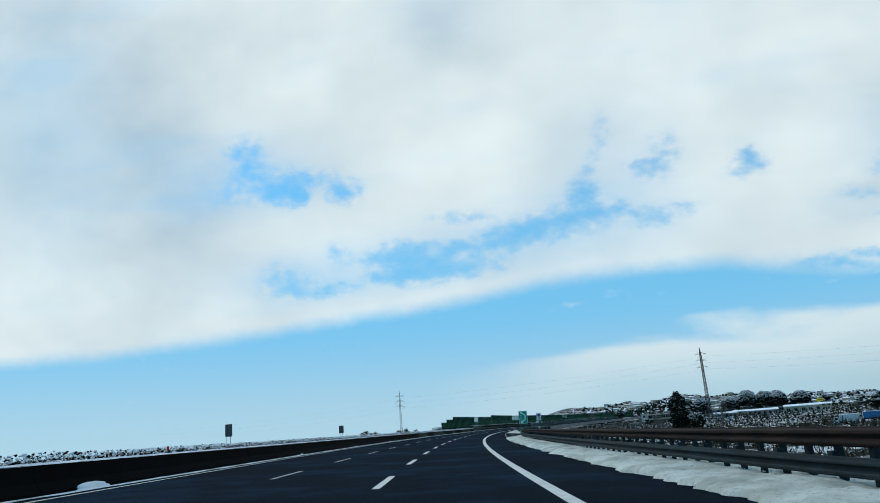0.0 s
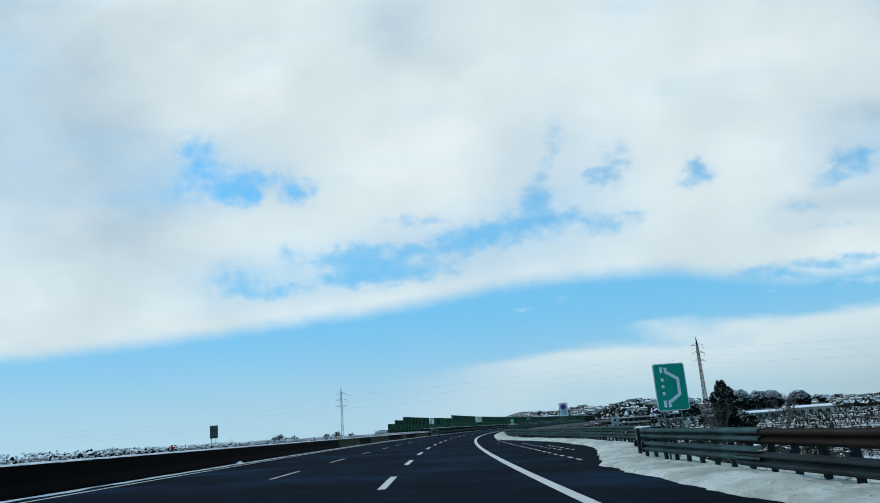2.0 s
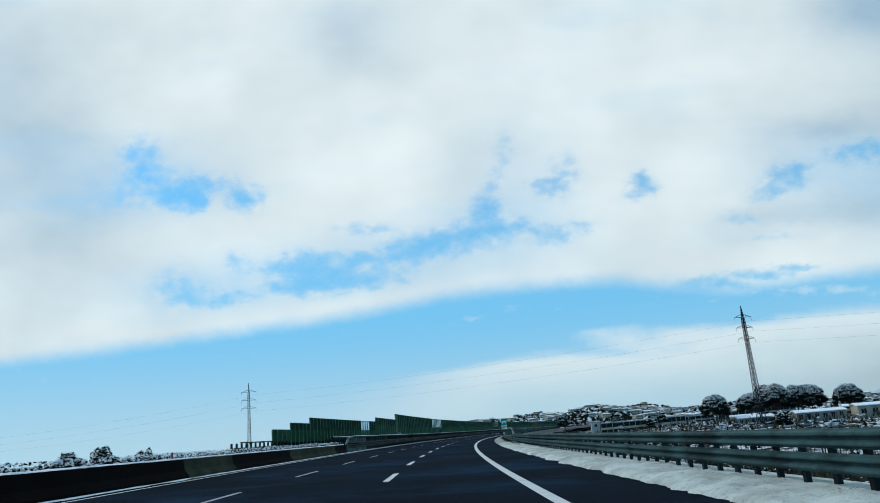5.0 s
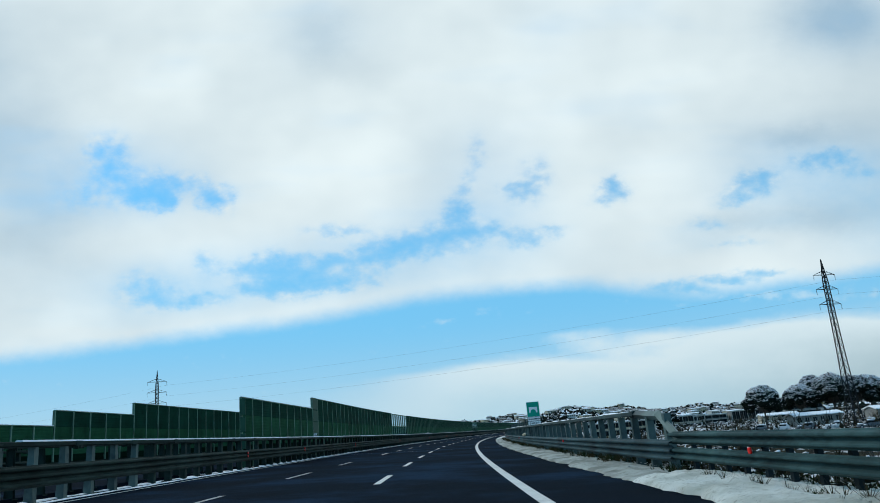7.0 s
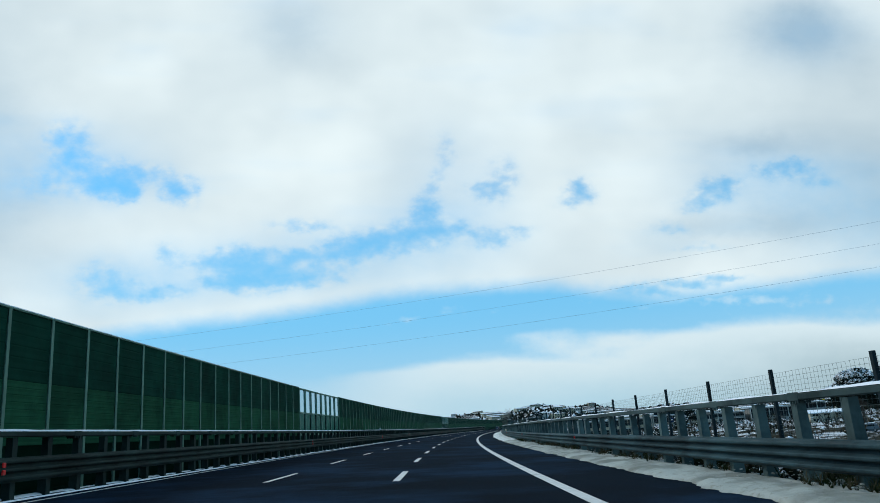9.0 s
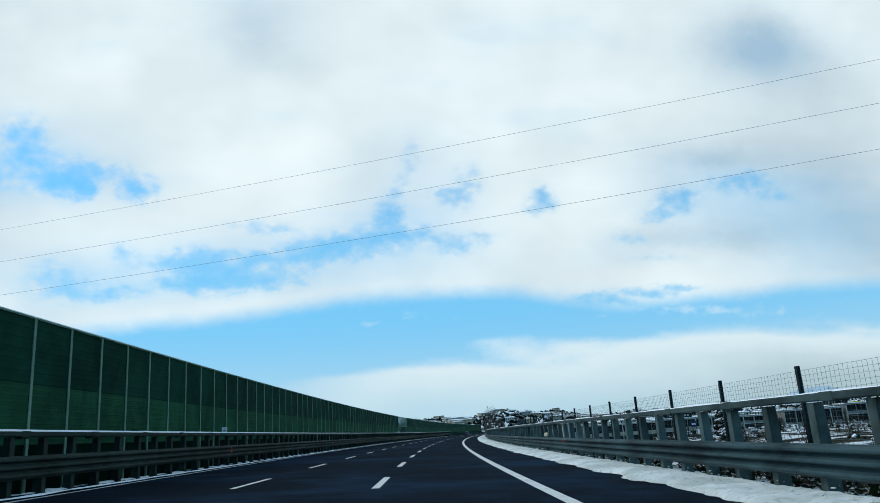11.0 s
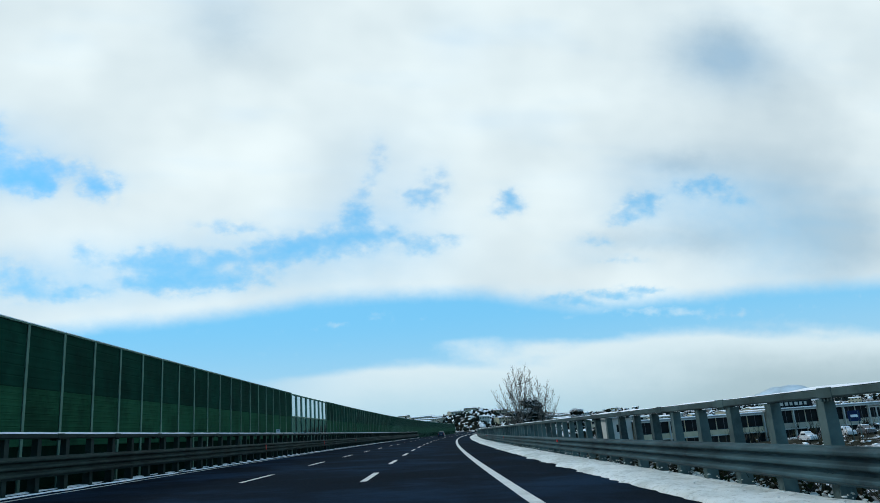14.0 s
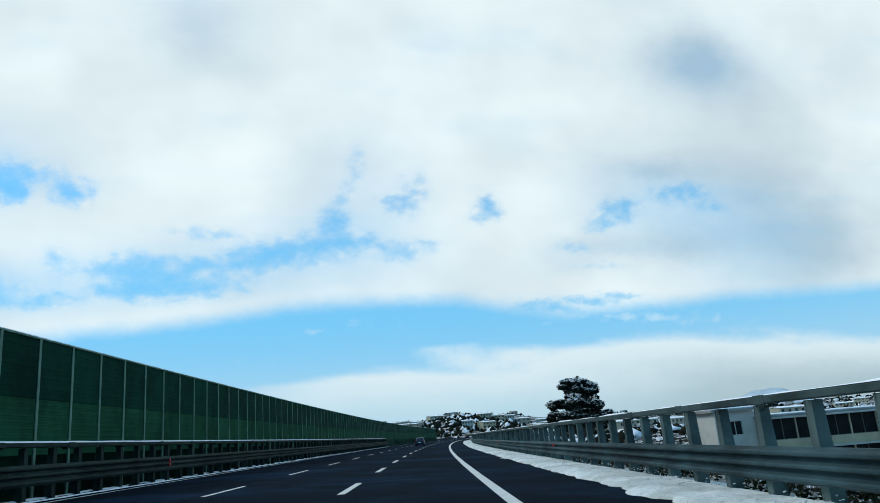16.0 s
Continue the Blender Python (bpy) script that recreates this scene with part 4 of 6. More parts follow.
def clumps(name, centres, sizes, mats, which=None, flat=0.7, ragged=0.45, round_=False):
    """Many small ragged tufts in one mesh; sizes in metres, which: a material index each."""
    c = np.asarray(centres, float)
    n = len(c)
    r = np.asarray(sizes, float).reshape(n, 1, 1)
    bv, bf = (ICO_V, ICO_F) if round_ else (OCT_V, OCT_F)
    nv = len(bv)
    sh = np.repeat(bv[None], n, 0) * rng.uniform(1 - ragged, 1 + ragged, (n, nv, 1))
    ang = rng.uniform(0, 2 * math.pi, n)
    ca, sa = np.cos(ang)[:, None], np.sin(ang)[:, None]
    x, y = sh[:, :, 0] * ca - sh[:, :, 1] * sa, sh[:, :, 0] * sa + sh[:, :, 1] * ca
    sh = np.stack([x, y, sh[:, :, 2] * flat], -1) + rng.normal(0, 0.15 if nv == 6 else 0.06, (n, nv, 3))
    v = (c[:, None] + sh * r).reshape(-1, 3)
    f = (bf[None] + nv * np.arange(n)[:, None, None]).reshape(-1, 3)
    me = bpy.data.meshes.new(name)
    me.vertices.add(len(v))
    me.vertices.foreach_set("co", v.ravel())
    me.loops.add(f.size)
    me.loops.foreach_set("vertex_index", f.ravel().astype(np.int32))
    me.polygons.add(len(f))
    me.polygons.foreach_set("loop_start", np.arange(0, f.size, 3, dtype=np.int32))
    me.polygons.foreach_set("loop_total", np.full(len(f), 3, dtype=np.int32))
    if which is not None:
        me.polygons.foreach_set("material_index", np.repeat(np.asarray(which, np.int32), len(bf)))
    me.update(calc_edges=True)
    for mt in mats:
        me.materials.append(mt)
    return me


def tufts(name, centres, sizes, mats, which=None, blades=6, fan=0.8, thick=0.035):
    """Upright tangles of thin stems: a few slim three-sided blades from each foot."""
    c = np.asarray(centres, float)
    n = len(c)
    r = np.asarray(sizes, float)
    k = n * blades
    foot = np.repeat(c, blades, 0)
    rr_ = np.repeat(r, blades)
    a = rng.uniform(0, 2 * math.pi, k)
    lean = rng.uniform(0, fan, k)
    ln = rr_ * rng.uniform(0.6, 1.7, k)
    tip = foot + np.stack([np.cos(a) * lean * ln, np.sin(a) * lean * ln, ln], -1)
    w = rr_ * thick + 0.004
    b = rng.uniform(0, 2 * math.pi, k)
    o = np.stack([np.cos(b) * w, np.sin(b) * w, np.zeros(k)], -1)
    v = np.stack([foot - o, foot + o, tip + o * 0.25, tip - o * 0.25], 1).reshape(-1, 3)
    f = np.arange(4 * k).reshape(k, 4)
    me = bpy.data.meshes.new(name)
    me.vertices.add(len(v))
    me.vertices.foreach_set("co", v.ravel())
    me.loops.add(f.size)
    me.loops.foreach_set("vertex_index", f.ravel().astype(np.int32))
    me.polygons.add(k)
    me.polygons.foreach_set("loop_start", np.arange(0, f.size, 4, dtype=np.int32))
    me.polygons.foreach_set("loop_total", np.full(k, 4, dtype=np.int32))
    if which is not None:
        me.polygons.foreach_set("material_index", np.repeat(np.asarray(which, np.int32), blades))
    me.update(calc_edges=True)
    for mt in mats:
        me.materials.append(mt)
    return me


def rd_many(s, l, z):
    h = np.interp(s, S_, PSI)
    return np.stack([np.interp(s, S_, RX) + l * np.cos(h), np.interp(s, S_, RY) + l * np.sin(h), z + BANK * l], -1)


# median hedge under snow
n = 30000
s = -30 + 256 * rng.uniform(0, 1, n) ** 1.25
l = rng.uniform(-13.2, -11.6, n)
lump = np.array([noise.noise((a * 0.5, b, 3.0)) for a, b in zip(s, l)])
z = rng.uniform(0.62, 1.08, n) + 0.10 * lump
w = (rng.uniform(0, 1, n) < np.clip((z - 0.72) * 2.6, 0.1, 0.72)).astype(int)
thing("hedge", clumps("hedge", rd_many(s, l, z), rng.uniform(0.02, 0.062, n), (SCRUB, SNOW_CLEAN), w, flat=0.7), Matrix(), "low median shrubs loaded with melting snow", "hedge", kind="stuff")
thing("soil", sweep("soil", [(-13.3, 0.2), (-13.0, 0.72), (-12.4, 0.8), (-11.7, 0.7), (-11.5, 0.2)], -60, 226, (SCRUB,), 1.5, jitter=lambda a, i: (0, 0.12 * noise.noise((a * 0.6, i, 0)))), Matrix(), "dark soil filling the median planter", "soil", kind="stuff")


def scatter(name, n, s0, s1, l0, l1, r0, r1, snowy, label, lift=0.3, cat="scrub", bias=1.0, mats=None, up=0.0):
    s = rng.uniform(s0, s1, n)
    l = l0 + (l1 - l0) * rng.uniform(0, 1, n) ** bias
    keep = np.array([noise.noise((a * 0.06, b * 0.09, 5.0)) > -0.25 for a, b in zip(s, l)])
    if l0 > 0:
        keep &= l > np.array([rail_l(a) for a in s]) + 0.9
    s, l = s[keep], l[keep]
    p = rd_many(s, l, np.zeros(len(s)))
    p[:, 2] = ground_z(p[:, 0], p[:, 1])
    r = rng.uniform(r0, r1, len(s)) * rng.uniform(0.6, 1.4, len(s))
    p[:, 2] += r * lift + up * rng.uniform(0, 1, len(s)) ** 2
    w = rng.uniform(0, 1, len(s)) < snowy
    thing(name, tufts(name, p[~w], r[~w] * 1.9, (SCRUB, BARK, DRYGRASS), rng.choice(3, int((~w).sum()), p=(0.5, 0.3, 0.2)), 9), Matrix(), label, cat, kind="stuff")
    q = p[~w][::2] + np.array([0, 0, 0.0])
    thing(name, clumps(name, q, r[~w][::2] * 0.55, (SCRUB,), flat=0.8, ragged=0.7), Matrix(), label, cat, kind="stuff")
    thing("snow_patch", clumps("snow_patch", p[w], r[w] * 0.7, (SNOW_CLEAN,), flat=0.28, ragged=0.6), Matrix(), "small patches of snow caught in the scrub", "snow", kind="stuff")


DRYGRASS = material("dry_grass", (0.075, 0.062, 0.035), 0.95, vary=0.4, scale=0.8, fine=5, bump=0.0, spec=0.0)
scatter("scrub", 13000, 0, 232, 7.9, 46, 0.06, 0.20, 0.30, "brown winter scrub with snow between the stems", bias=1.7, up=0.7)
scatter("scrub", 7000, 20, 240, 30, 130, 0.15, 0.5, 0.34, "brown thickets and snowy grass beyond the verge", up=0.9)
scatter("scrub", 15000, 228, 640, 7.6, 34, 0.12, 0.40, 0.48, "snow-covered bushes below the viaduct", bias=1.2, up=2.8)
scatter("scrub", 8000, 230, 720, 30, 170, 0.25, 0.8, 0.45, "snowy gardens and bushes in the valley", up=1.4)
scatter("scrub", 5000, 0, 300, -28, -120, 0.12, 0.45, 0.6, "snowy scrub in the fields beyond the road", up=0.6)
# green weeds poking through the snow at the start of the viaduct
n = 5200
s = rng.uniform(214, 345, n)
l = 5.45 + 1.5 * rng.uniform(0, 1, n) ** 0.7
keep = np.array([noise.noise((a * 0.22, b * 0.7, 2.0)) > 0.02 for a, b in zip(s, l)])
WEED = material("weeds", (0.020, 0.030, 0.010), 0.9, vary=0.4, scale=3, fine=12, bump=0.0, spec=0.0)
thing("weeds", tufts("weeds", rd_many(s[keep], l[keep], np.full(keep.sum(), 0.1)), rng.uniform(0.05, 0.17, keep.sum()), (WEED, DRYGRASS), rng.choice(2, keep.sum()), 16, 1.1, 0.02), Matrix(), "green weeds poking through dirty snow on the verge", "weeds", kind="stuff")


n = 16000
s = 212 + 440 * rng.uniform(0, 1, n)
l = rng.uniform(6.35, 7.25, n)
keep = (np.abs(s - 118) > 40) & np.array([noise.noise((a * 0.25, b * 0.7, 6.0)) > -0.3 for a, b in zip(s, l)])
s, l = s[keep], l[keep]
z = 0.02 + 0.42 * rng.uniform(0, 1, len(s)) ** 1.6 * np.clip((l - 6.2) * 1.6, 0.2, 1)
thing("undergrowth", clumps("undergrowth", rd_many(s, l, z), rng.uniform(0.025, 0.085, len(s)), (SCRUB, WEED, DRYGRASS), rng.choice(3, len(s), p=(0.5, 0.28, 0.22)), flat=0.75, ragged=0.7), Matrix(), "tangled dark undergrowth with snow behind the guardrail", "undergrowth", kind="stuff")
k = rng.uniform(0, 1, len(s)) < 0.35
thing("snow_patch", clumps("snow_patch", rd_many(s[k], l[k], z[k] + 0.02), rng.uniform(0.02, 0.07, k.sum()), (SNOW,), flat=0.3, ragged=0.7), Matrix(), "scraps of snow caught in the undergrowth", "snow", kind="stuff")
k = rng.uniform(0, 1, len(s)) < 0.3
thing("undergrowth", tufts("undergrowth", rd_many(s[k], l[k], np.full(k.sum(), 0.02)), rng.uniform(0.12, 0.36, k.sum()), (BARK, DRYGRASS, WEED), rng.choice(3, k.sum()), 9, 0.9, 0.014), Matrix(), "dry stems standing behind the guardrail", "undergrowth", kind="stuff")


# ---- trees ----
def limb(bm, a, b, r0, r1, n=6, bend=0.0, mat=0):
    a, b = Vector(a), Vector(b)
    k = 3
    pts = [a.lerp(b, i / k) + Vector((random.uniform(-1, 1), random.uniform(-1, 1), 0)) * bend * (0 < i < k) for i in range(k + 1)]
    for i in range(k):
        rod(bm, pts[i], pts[i + 1], r0 + (r1 - r0) * i / k, r0 + (r1 - r0) * (i + 1) / k, n, mat, caps=(i == k - 1))


def evergreen(name, x, y, top, base, lobes, leaf, density, snow_share, label, trunk=0.22, lean=(0, 0), group=""):
    """lobes: (dx, dy, z above base, radius, height) blobs of foliage on limbs."""
    z0 = base
    r = root(name, Matrix.Translation((x, y, z0)), label, "tree", group)
    bm = bmesh.new()
    hub = Vector((lean[0] * 0.6, lean[1] * 0.6, max(0.3, min(lo[2] for lo in lobes) * 0.85)))
    limb(bm, (0, 0, -0.3), hub, trunk, trunk * 0.7, 8, 0.08)
    for dx, dy, z, rad, hh in lobes:
        limb(bm, hub, (dx, dy, z), trunk * 0.5, 0.04, 5, 0.12)
    child("trunk", mesh_of(bm, "trunk", BARK), r, Matrix.Translation((x, y, z0)))
    pts, sizes, tops, tsz = [], [], [], []
    low_, high_ = min(q[2] for q in lobes), max(q[2] for q in lobes)
    for dx, dy, z, rad, hh in lobes:
        n = int(density * rad * rad)
        d = rng.normal(0, 1, (n, 3))
        d /= np.linalg.norm(d, axis=1, keepdims=True)
        q = rng.uniform(0.45, 1.08, (n, 1)) ** 0.6
        p = d * q * np.array([rad, rad, hh]) + np.array([dx, dy, z])
        pts.append(p)
        sizes.append(rng.uniform(0.5, 1.3, n) * leaf)
        m = int(n * snow_share * (0.25 + 1.5 * ss(low_, high_, z)))
        d = rng.normal(0, 1, (m, 3))
        d /= np.linalg.norm(d, axis=1, keepdims=True)
        d[:, 2] = np.abs(d[:, 2]) * 0.8 + 0.2
        p = d * rng.uniform(0.85, 1.1, (m, 1)) * np.array([rad, rad, hh]) + np.array([dx, dy, z])
        tops.append(p)
        tsz.append(rng.uniform(0.5, 1.3, m) * leaf * (0.8 if snow_share > 0.18 else 1.1))
    m0 = Matrix.Translation((x, y, z0))
    pp = np.concatenate(pts)
    child("crown", clumps("crown", pp, np.concatenate(sizes), (LEAF, LEAF_LIGHT), rng.choice(2, len(pp), p=(0.72, 0.28)), flat=0.6, ragged=0.6), r, m0)
    if snow_share:
        child("snow", clumps("snow", np.concatenate(tops), np.concatenate(tsz), (SNOW_CLEAN,), flat=0.4, ragged=0.5), r, m0, "snow lying on the boughs")
    return r


def blobs(k, w, z0, z1, rad, flat=0.6, seed=1):
    rr = random.Random(seed)
    out = []
    for i in range(k):
        a = rr.uniform(0, 6.283)
        t = rr.uniform(0, 1)
        q = w * math.sqrt(rr.uniform(0.02, 1)) * (1 - 0.5 * t)
        out.append((q * math.cos(a), q * math.sin(a), z0 + (z1 - z0) * t, rad * rr.uniform(0.7, 1.2), rad * flat * rr.uniform(0.7, 1.2)))
    return out


def dome(k, w, z0, z1, rad, seed):
    """Lobes over a broad rounded umbrella crown."""
    rr = random.Random(seed)
    out = []
    for i in range(k):
        f = (i + 0.5) / k
        a = 2.399 * i + rr.uniform(-0.3, 0.3)
        q = w * math.sqrt(1 - f * 0.96) * rr.uniform(0.75, 1.0)
        z = z0 + (z1 - z0) * math.sqrt(f) * rr.uniform(0.9, 1.02)
        out.append((q * math.cos(a), q * math.sin(a), z, rad * rr.uniform(0.7, 1.15), rad * 0.85 * rr.uniform(0.7, 1.1)))
    return out


def oval(k, w, z0, z1, rad, seed):
    """Lobes over an egg-shaped crown, broadest a third of the way up."""
    rr = random.Random(seed)
    out = []
    for i in range(k):
        f = (i + 0.5) / k
        a = 2.399 * i + rr.uniform(-0.3, 0.3)
        q = w * math.sqrt(max(0.05, 1 - 0.95 * (1.9 * f - 0.85) ** 2)) * rr.uniform(0.45, 1.0)
        out.append((q * math.cos(a), q * math.sin(a), z0 + (z1 - z0) * f, rad * rr.uniform(0.6, 1.15) * (1 - 0.35 * f), rad * rr.uniform(0.5, 0.95)))
    return out


def on_ground(x, y):
    return gz(x, y)


g0 = on_ground(61.5, 190)
evergreen("evergreen_tree", 61.5, 190, 6.4, g0, oval(70, 2.25, 1.0, 6.6 - g0 - 0.5, 0.8, 3), 0.12, 620, 0.035, "dense dark evergreen tree with a dusting of snow")
g0 = on_ground(67, 194)
evergreen("evergreen_tree", 67, 195, 4.0, g0, oval(40, 2.4, 0.8, 4.0, 0.8, 5), 0.13, 520, 0.25, "bushy dark evergreen with snowy tips")
PINES = [(136.8, 386, 7.0, 5.6, 11), (158, 400, 7.0, 5.5, 12), (168, 399, 9.2, 6.5, 13), (178, 402, 8.6, 6.2, 14), (188, 408, 8.2, 6.5, 15), (172, 412, 9.6, 6.0, 16), (196, 398, 7.5, 6.0, 17)]
for x, y, top, w, sd in PINES:
    g0 = on_ground(x, y)
    h = top - g0
    evergreen("umbrella_pine", x, y, top, g0, dome(52, w * 0.80, h * 0.40, h - 0.6, w * 0.24, sd), 0.17, 380, 0.16, "umbrella pine with a broad dark crown speckled with snow", 0.32, group="umbrella pines")
for x, y, top, w, sd in ((163, 486, 4.9, 3.2, 21), (214, 673, 6.5, 5.0, 22), (150, 470, 1.0, 3.0, 23), (120, 430, -0.5, 2.6, 24), (205, 470, 4.0, 4.0, 25), (232, 440, 5.0, 5.0, 26), (105, 300, 1.2, 2.4, 27), (180, 300, 3.6, 4.5, 28), (150, 250, 3.0, 4.0, 29), (215, 330, 4.5, 5.0, 30)):
    g0 = on_ground(x, y)
    h = max(3.0, top - g0)
    evergreen("pine_tree", x, y, top, g0, blobs(16, w * 0.65, h * 0.35, h - 0.8, w * 0.34, 0.65, sd), 0.28, 120, 0.4, "dark pine with snow on its boughs", 0.22, group="pines in the valley")
g0 = on_ground(135, 549.8)
rc = random.Random(8)
tiers = []
# a broad main head, then lower boughs reaching east
for hx, hz, wx_, n in ((-0.5, 5.7, 1.3, 22), (0.5, 5.0, 1.5, 20), (-1.5, 3.6, 1.7, 22), (0.9, 3.3, 1.8, 22), (-2.0, 2.2, 1.6, 14), (2.5, 2.2, 1.2, 12), (0.0, 1.6, 2.4, 16)):
    for i in range(n):
        a, q = rc.uniform(0, 6.283), wx_ * math.sqrt(rc.uniform(0.02, 1))
        tiers.append((hx + q * math.cos(a), q * math.sin(a), hz - g0 + 0.75 * wx_ * rc.uniform(-0.5, 0.75) * math.sqrt(max(0, 1 - (q / wx_) ** 2)), rc.uniform(0.36, 0.68), rc.uniform(0.28, 0.50)))
evergreen("cedar_tree", 134.5, 549.3, 6.5, g0, tiers, 0.12, 430, 0.34, "dark bushy cedar with snow lying on its boughs", trunk=0.26)


def bare_tree(x, y, base, stems, seed, label, turn=0.0, fork=0.6, girth=0.05, twig=0.75):
    """A leafless tree of a few upright stems; stems: sideways and forward reach and height of each tip above the base."""
    rr = random.Random(seed)
    r = root("bare_tree", Matrix.Translation((x, y, base)), label, "tree", "bare trees beside the road")
    bm, tw = bmesh.new(), bmesh.new()
    buds = []
    ca, sa = math.cos(turn), math.sin(turn)

    def spray(p, d, length, rad, depth):
        k = max(2, int(length / 0.11))
        for i in range(k):
            d = (d + Vector((rr.uniform(-1, 1), rr.uniform(-1, 1), 0)) * 0.15 + Vector((0, 0, 0.13))).normalized()
            e = p + d * (length / k)
            rod(tw, p, e, max(0.0032, rad * (1 - 0.7 * i / k)), max(0.003, rad * (1 - 0.7 * (i + 1) / k)), 3, caps=False)
            if depth == 0 and rr.random() < 0.5:
                a = rr.uniform(0, 6.283)
                spray(e, (d * 0.9 + Vector((math.cos(a), math.sin(a), 0.3)) * 0.7).normalized(), rr.uniform(0.10, 0.34), 0.004, 1)
            buds.append(e + Vector((rr.uniform(-0.012, 0.012), rr.uniform(-0.012, 0.012), 0.012)))
            p = e

    hub = Vector((0, 0, fork))
    limb(bm, (0, 0, -0.3), hub, girth * 1.7, girth * 1.35, 8, 0.02)
    lead = Vector((stems[0][0] * ca - stems[0][1] * sa, stems[0][0] * sa + stems[0][1] * ca, stems[0][2]))
    for kk, (dx, dy, top) in enumerate(stems):
        f0 = 0.0 if kk == 0 or kk % 3 == 0 or dx < -1.5 else (0.06 + 0.055 * kk) * 0.9
        start = Vector((lead.x * f0 ** 0.72, lead.y * f0 ** 0.72, hub.z + (lead.z - hub.z) * f0))
        tip = Vector((dx * ca - dy * sa, dx * sa + dy * ca, top))
        n = max(6, int((top - start.z) / 0.22))
        p, d = start.copy(), None
        wob = [Vector((rr.uniform(-1, 1), rr.uniform(-1, 1), 0)) * 0.032 for _ in range(n + 1)]
        g1 = girth * (1.15 if kk == 0 else rr.uniform(0.5, 0.75))
        for i in range(1, n + 1):
            f = i / n
            q = Vector((start.x + (tip.x - start.x) * f ** 0.72, start.y + (tip.y - start.y) * f ** 0.72, start.z + (top - start.z) * f)) + wob[i]
            rod(bm, p, q, max(0.005, g1 * (1 - 0.9 * (i - 1) / n)), max(0.004, g1 * (1 - 0.9 * f)), 6, caps=False)
            d = (q - p).normalized()
            if f > 0.14:
                for _ in range(6 if f < 0.85 else 4):
                    if rr.random() < 0.85:
                        a = rr.uniform(0, 6.283)
                        side = Vector((math.cos(a), math.sin(a), 0.35)).normalized()
                        spray(q, (d * 0.9 + side * rr.uniform(0.5, 1.2)).normalized(), twig * rr.uniform(0.2, 1.2) * (1.2 - 0.7 * f), 0.008 * (1.2 - 0.6 * f), 0)
            p = q
        spray(p, d, 0.35, 0.006, 0)
    m = Matrix.Translation((x, y, base))
    child("trunk", mesh_of(bm, "trunk", BARK_PALE), r, m)
    tagged(child("twig", mesh_of(tw, "twig", BARK_PALE), r, m), kind="stuff")
    tagged(child("bud", clumps("bud", [tuple(b) for b in buds], rng.uniform(0.006, 0.014, len(buds)), (BARK,), flat=2.2), r, m, "dark winter buds"), kind="stuff")
    return r


def crowd(k, w, h0, h1, seed):
    rr = random.Random(seed)
    return [(w * rr.uniform(-1, 1), w * rr.uniform(-1, 1), rr.uniform(h0, h1)) for _ in range(k)]


P1, P2 = rd(489.2, 7.45), rd(489.2, 8.9)
g0 = on_ground(P1.x, P1.y)
STEMS = ((-0.5, 0.2, 6.3), (-0.1, -0.5, 6.0), (0.55, 0.4, 6.4), (0.9, 0.2, 5.9), (-1.2, 0.3, 5.4), (-1.7, -0.2, 4.7), (-0.9, 0.8, 5.8), (1.05, -0.3, 4.9), (0.25, 0.9, 6.1), (-1.1, -0.7, 4.6), (-1.9, 0.4, 3.4), (-2.3, 0.2, 4.4), (-2.1, -0.3, 3.0), (-1.7, 0.2, 2.2), (0.6, -0.6, 5.3), (1.2, 0.3, 3.7), (-1.4, -0.5, 2.7))
bare_tree(P1.x, P1.y, g0, [(a, b, c - 0.45 - g0) for a, b, c in STEMS], 4, "leafless pale-barked poplar with many upright stems", heading(490), 1.1 - g0, 0.045, twig=0.8)
g0 = on_ground(P2.x, P2.y)
STEMS = ((0.0, 0.2, 4.8), (0.7, -0.3, 4.5), (-0.5, 0.3, 4.4), (1.2, 0.2, 3.9), (0.3, 0.8, 4.4), (-0.8, -0.5, 3.5), (1.5, -0.2, 3.1), (0.8, 0.5, 3.7), (-0.4, -0.7, 3.2), (1.2, 0.1, 2.3))
bare_tree(P2.x, P2.y, g0, [(a, b, c - g0) for a, b, c in STEMS], 9, "smaller leafless poplar beside the first", heading(490), 0.5 - g0, 0.032, twig=0.7)
SHRUB = material("pale_twigs", (0.20, 0.17, 0.13), 0.9, vary=0.3, scale=3, fine=20, bump=0.0)
g0 = on_ground(51, 170)
bare_tree(51, 170, g0, crowd(16, 2.3, 1.4 - g0, 2.3 - g0, 12), 12, "pale leafless shrub with tangled twigs", 0, 0.3, 0.03, 1.0)
g0 = on_ground(70, 186)
bare_tree(70, 186, g0, crowd(14, 2.2, 1.6 - g0, 3.0 - g0, 15), 15, "pale leafless shrub with tangled twigs", 0, 0.3, 0.03, 1.0)
for i, (px_, py_, hh, ww) in enumerate(((-21.4, 212, 2.9, 1.7), (-19.0, 214, 2.4, 1.4), (-12.2, 214, 2.3, 1.3), (-10.2, 216, 2.6, 1.2), (-7.5, 219, 2.2, 1.2), (-26, 190, 1.5, 1.0))):
    g0 = on_ground(px_, py_)
    evergreen("bush", px_, py_, hh, g0, oval(22, ww, 0.4, hh - g0 - 0.3, 0.55, 40 + i), 0.08, 800, 0.2, "dark roadside bush with traces of snow", 0.08, group="bushes beyond the opposite carriageway")

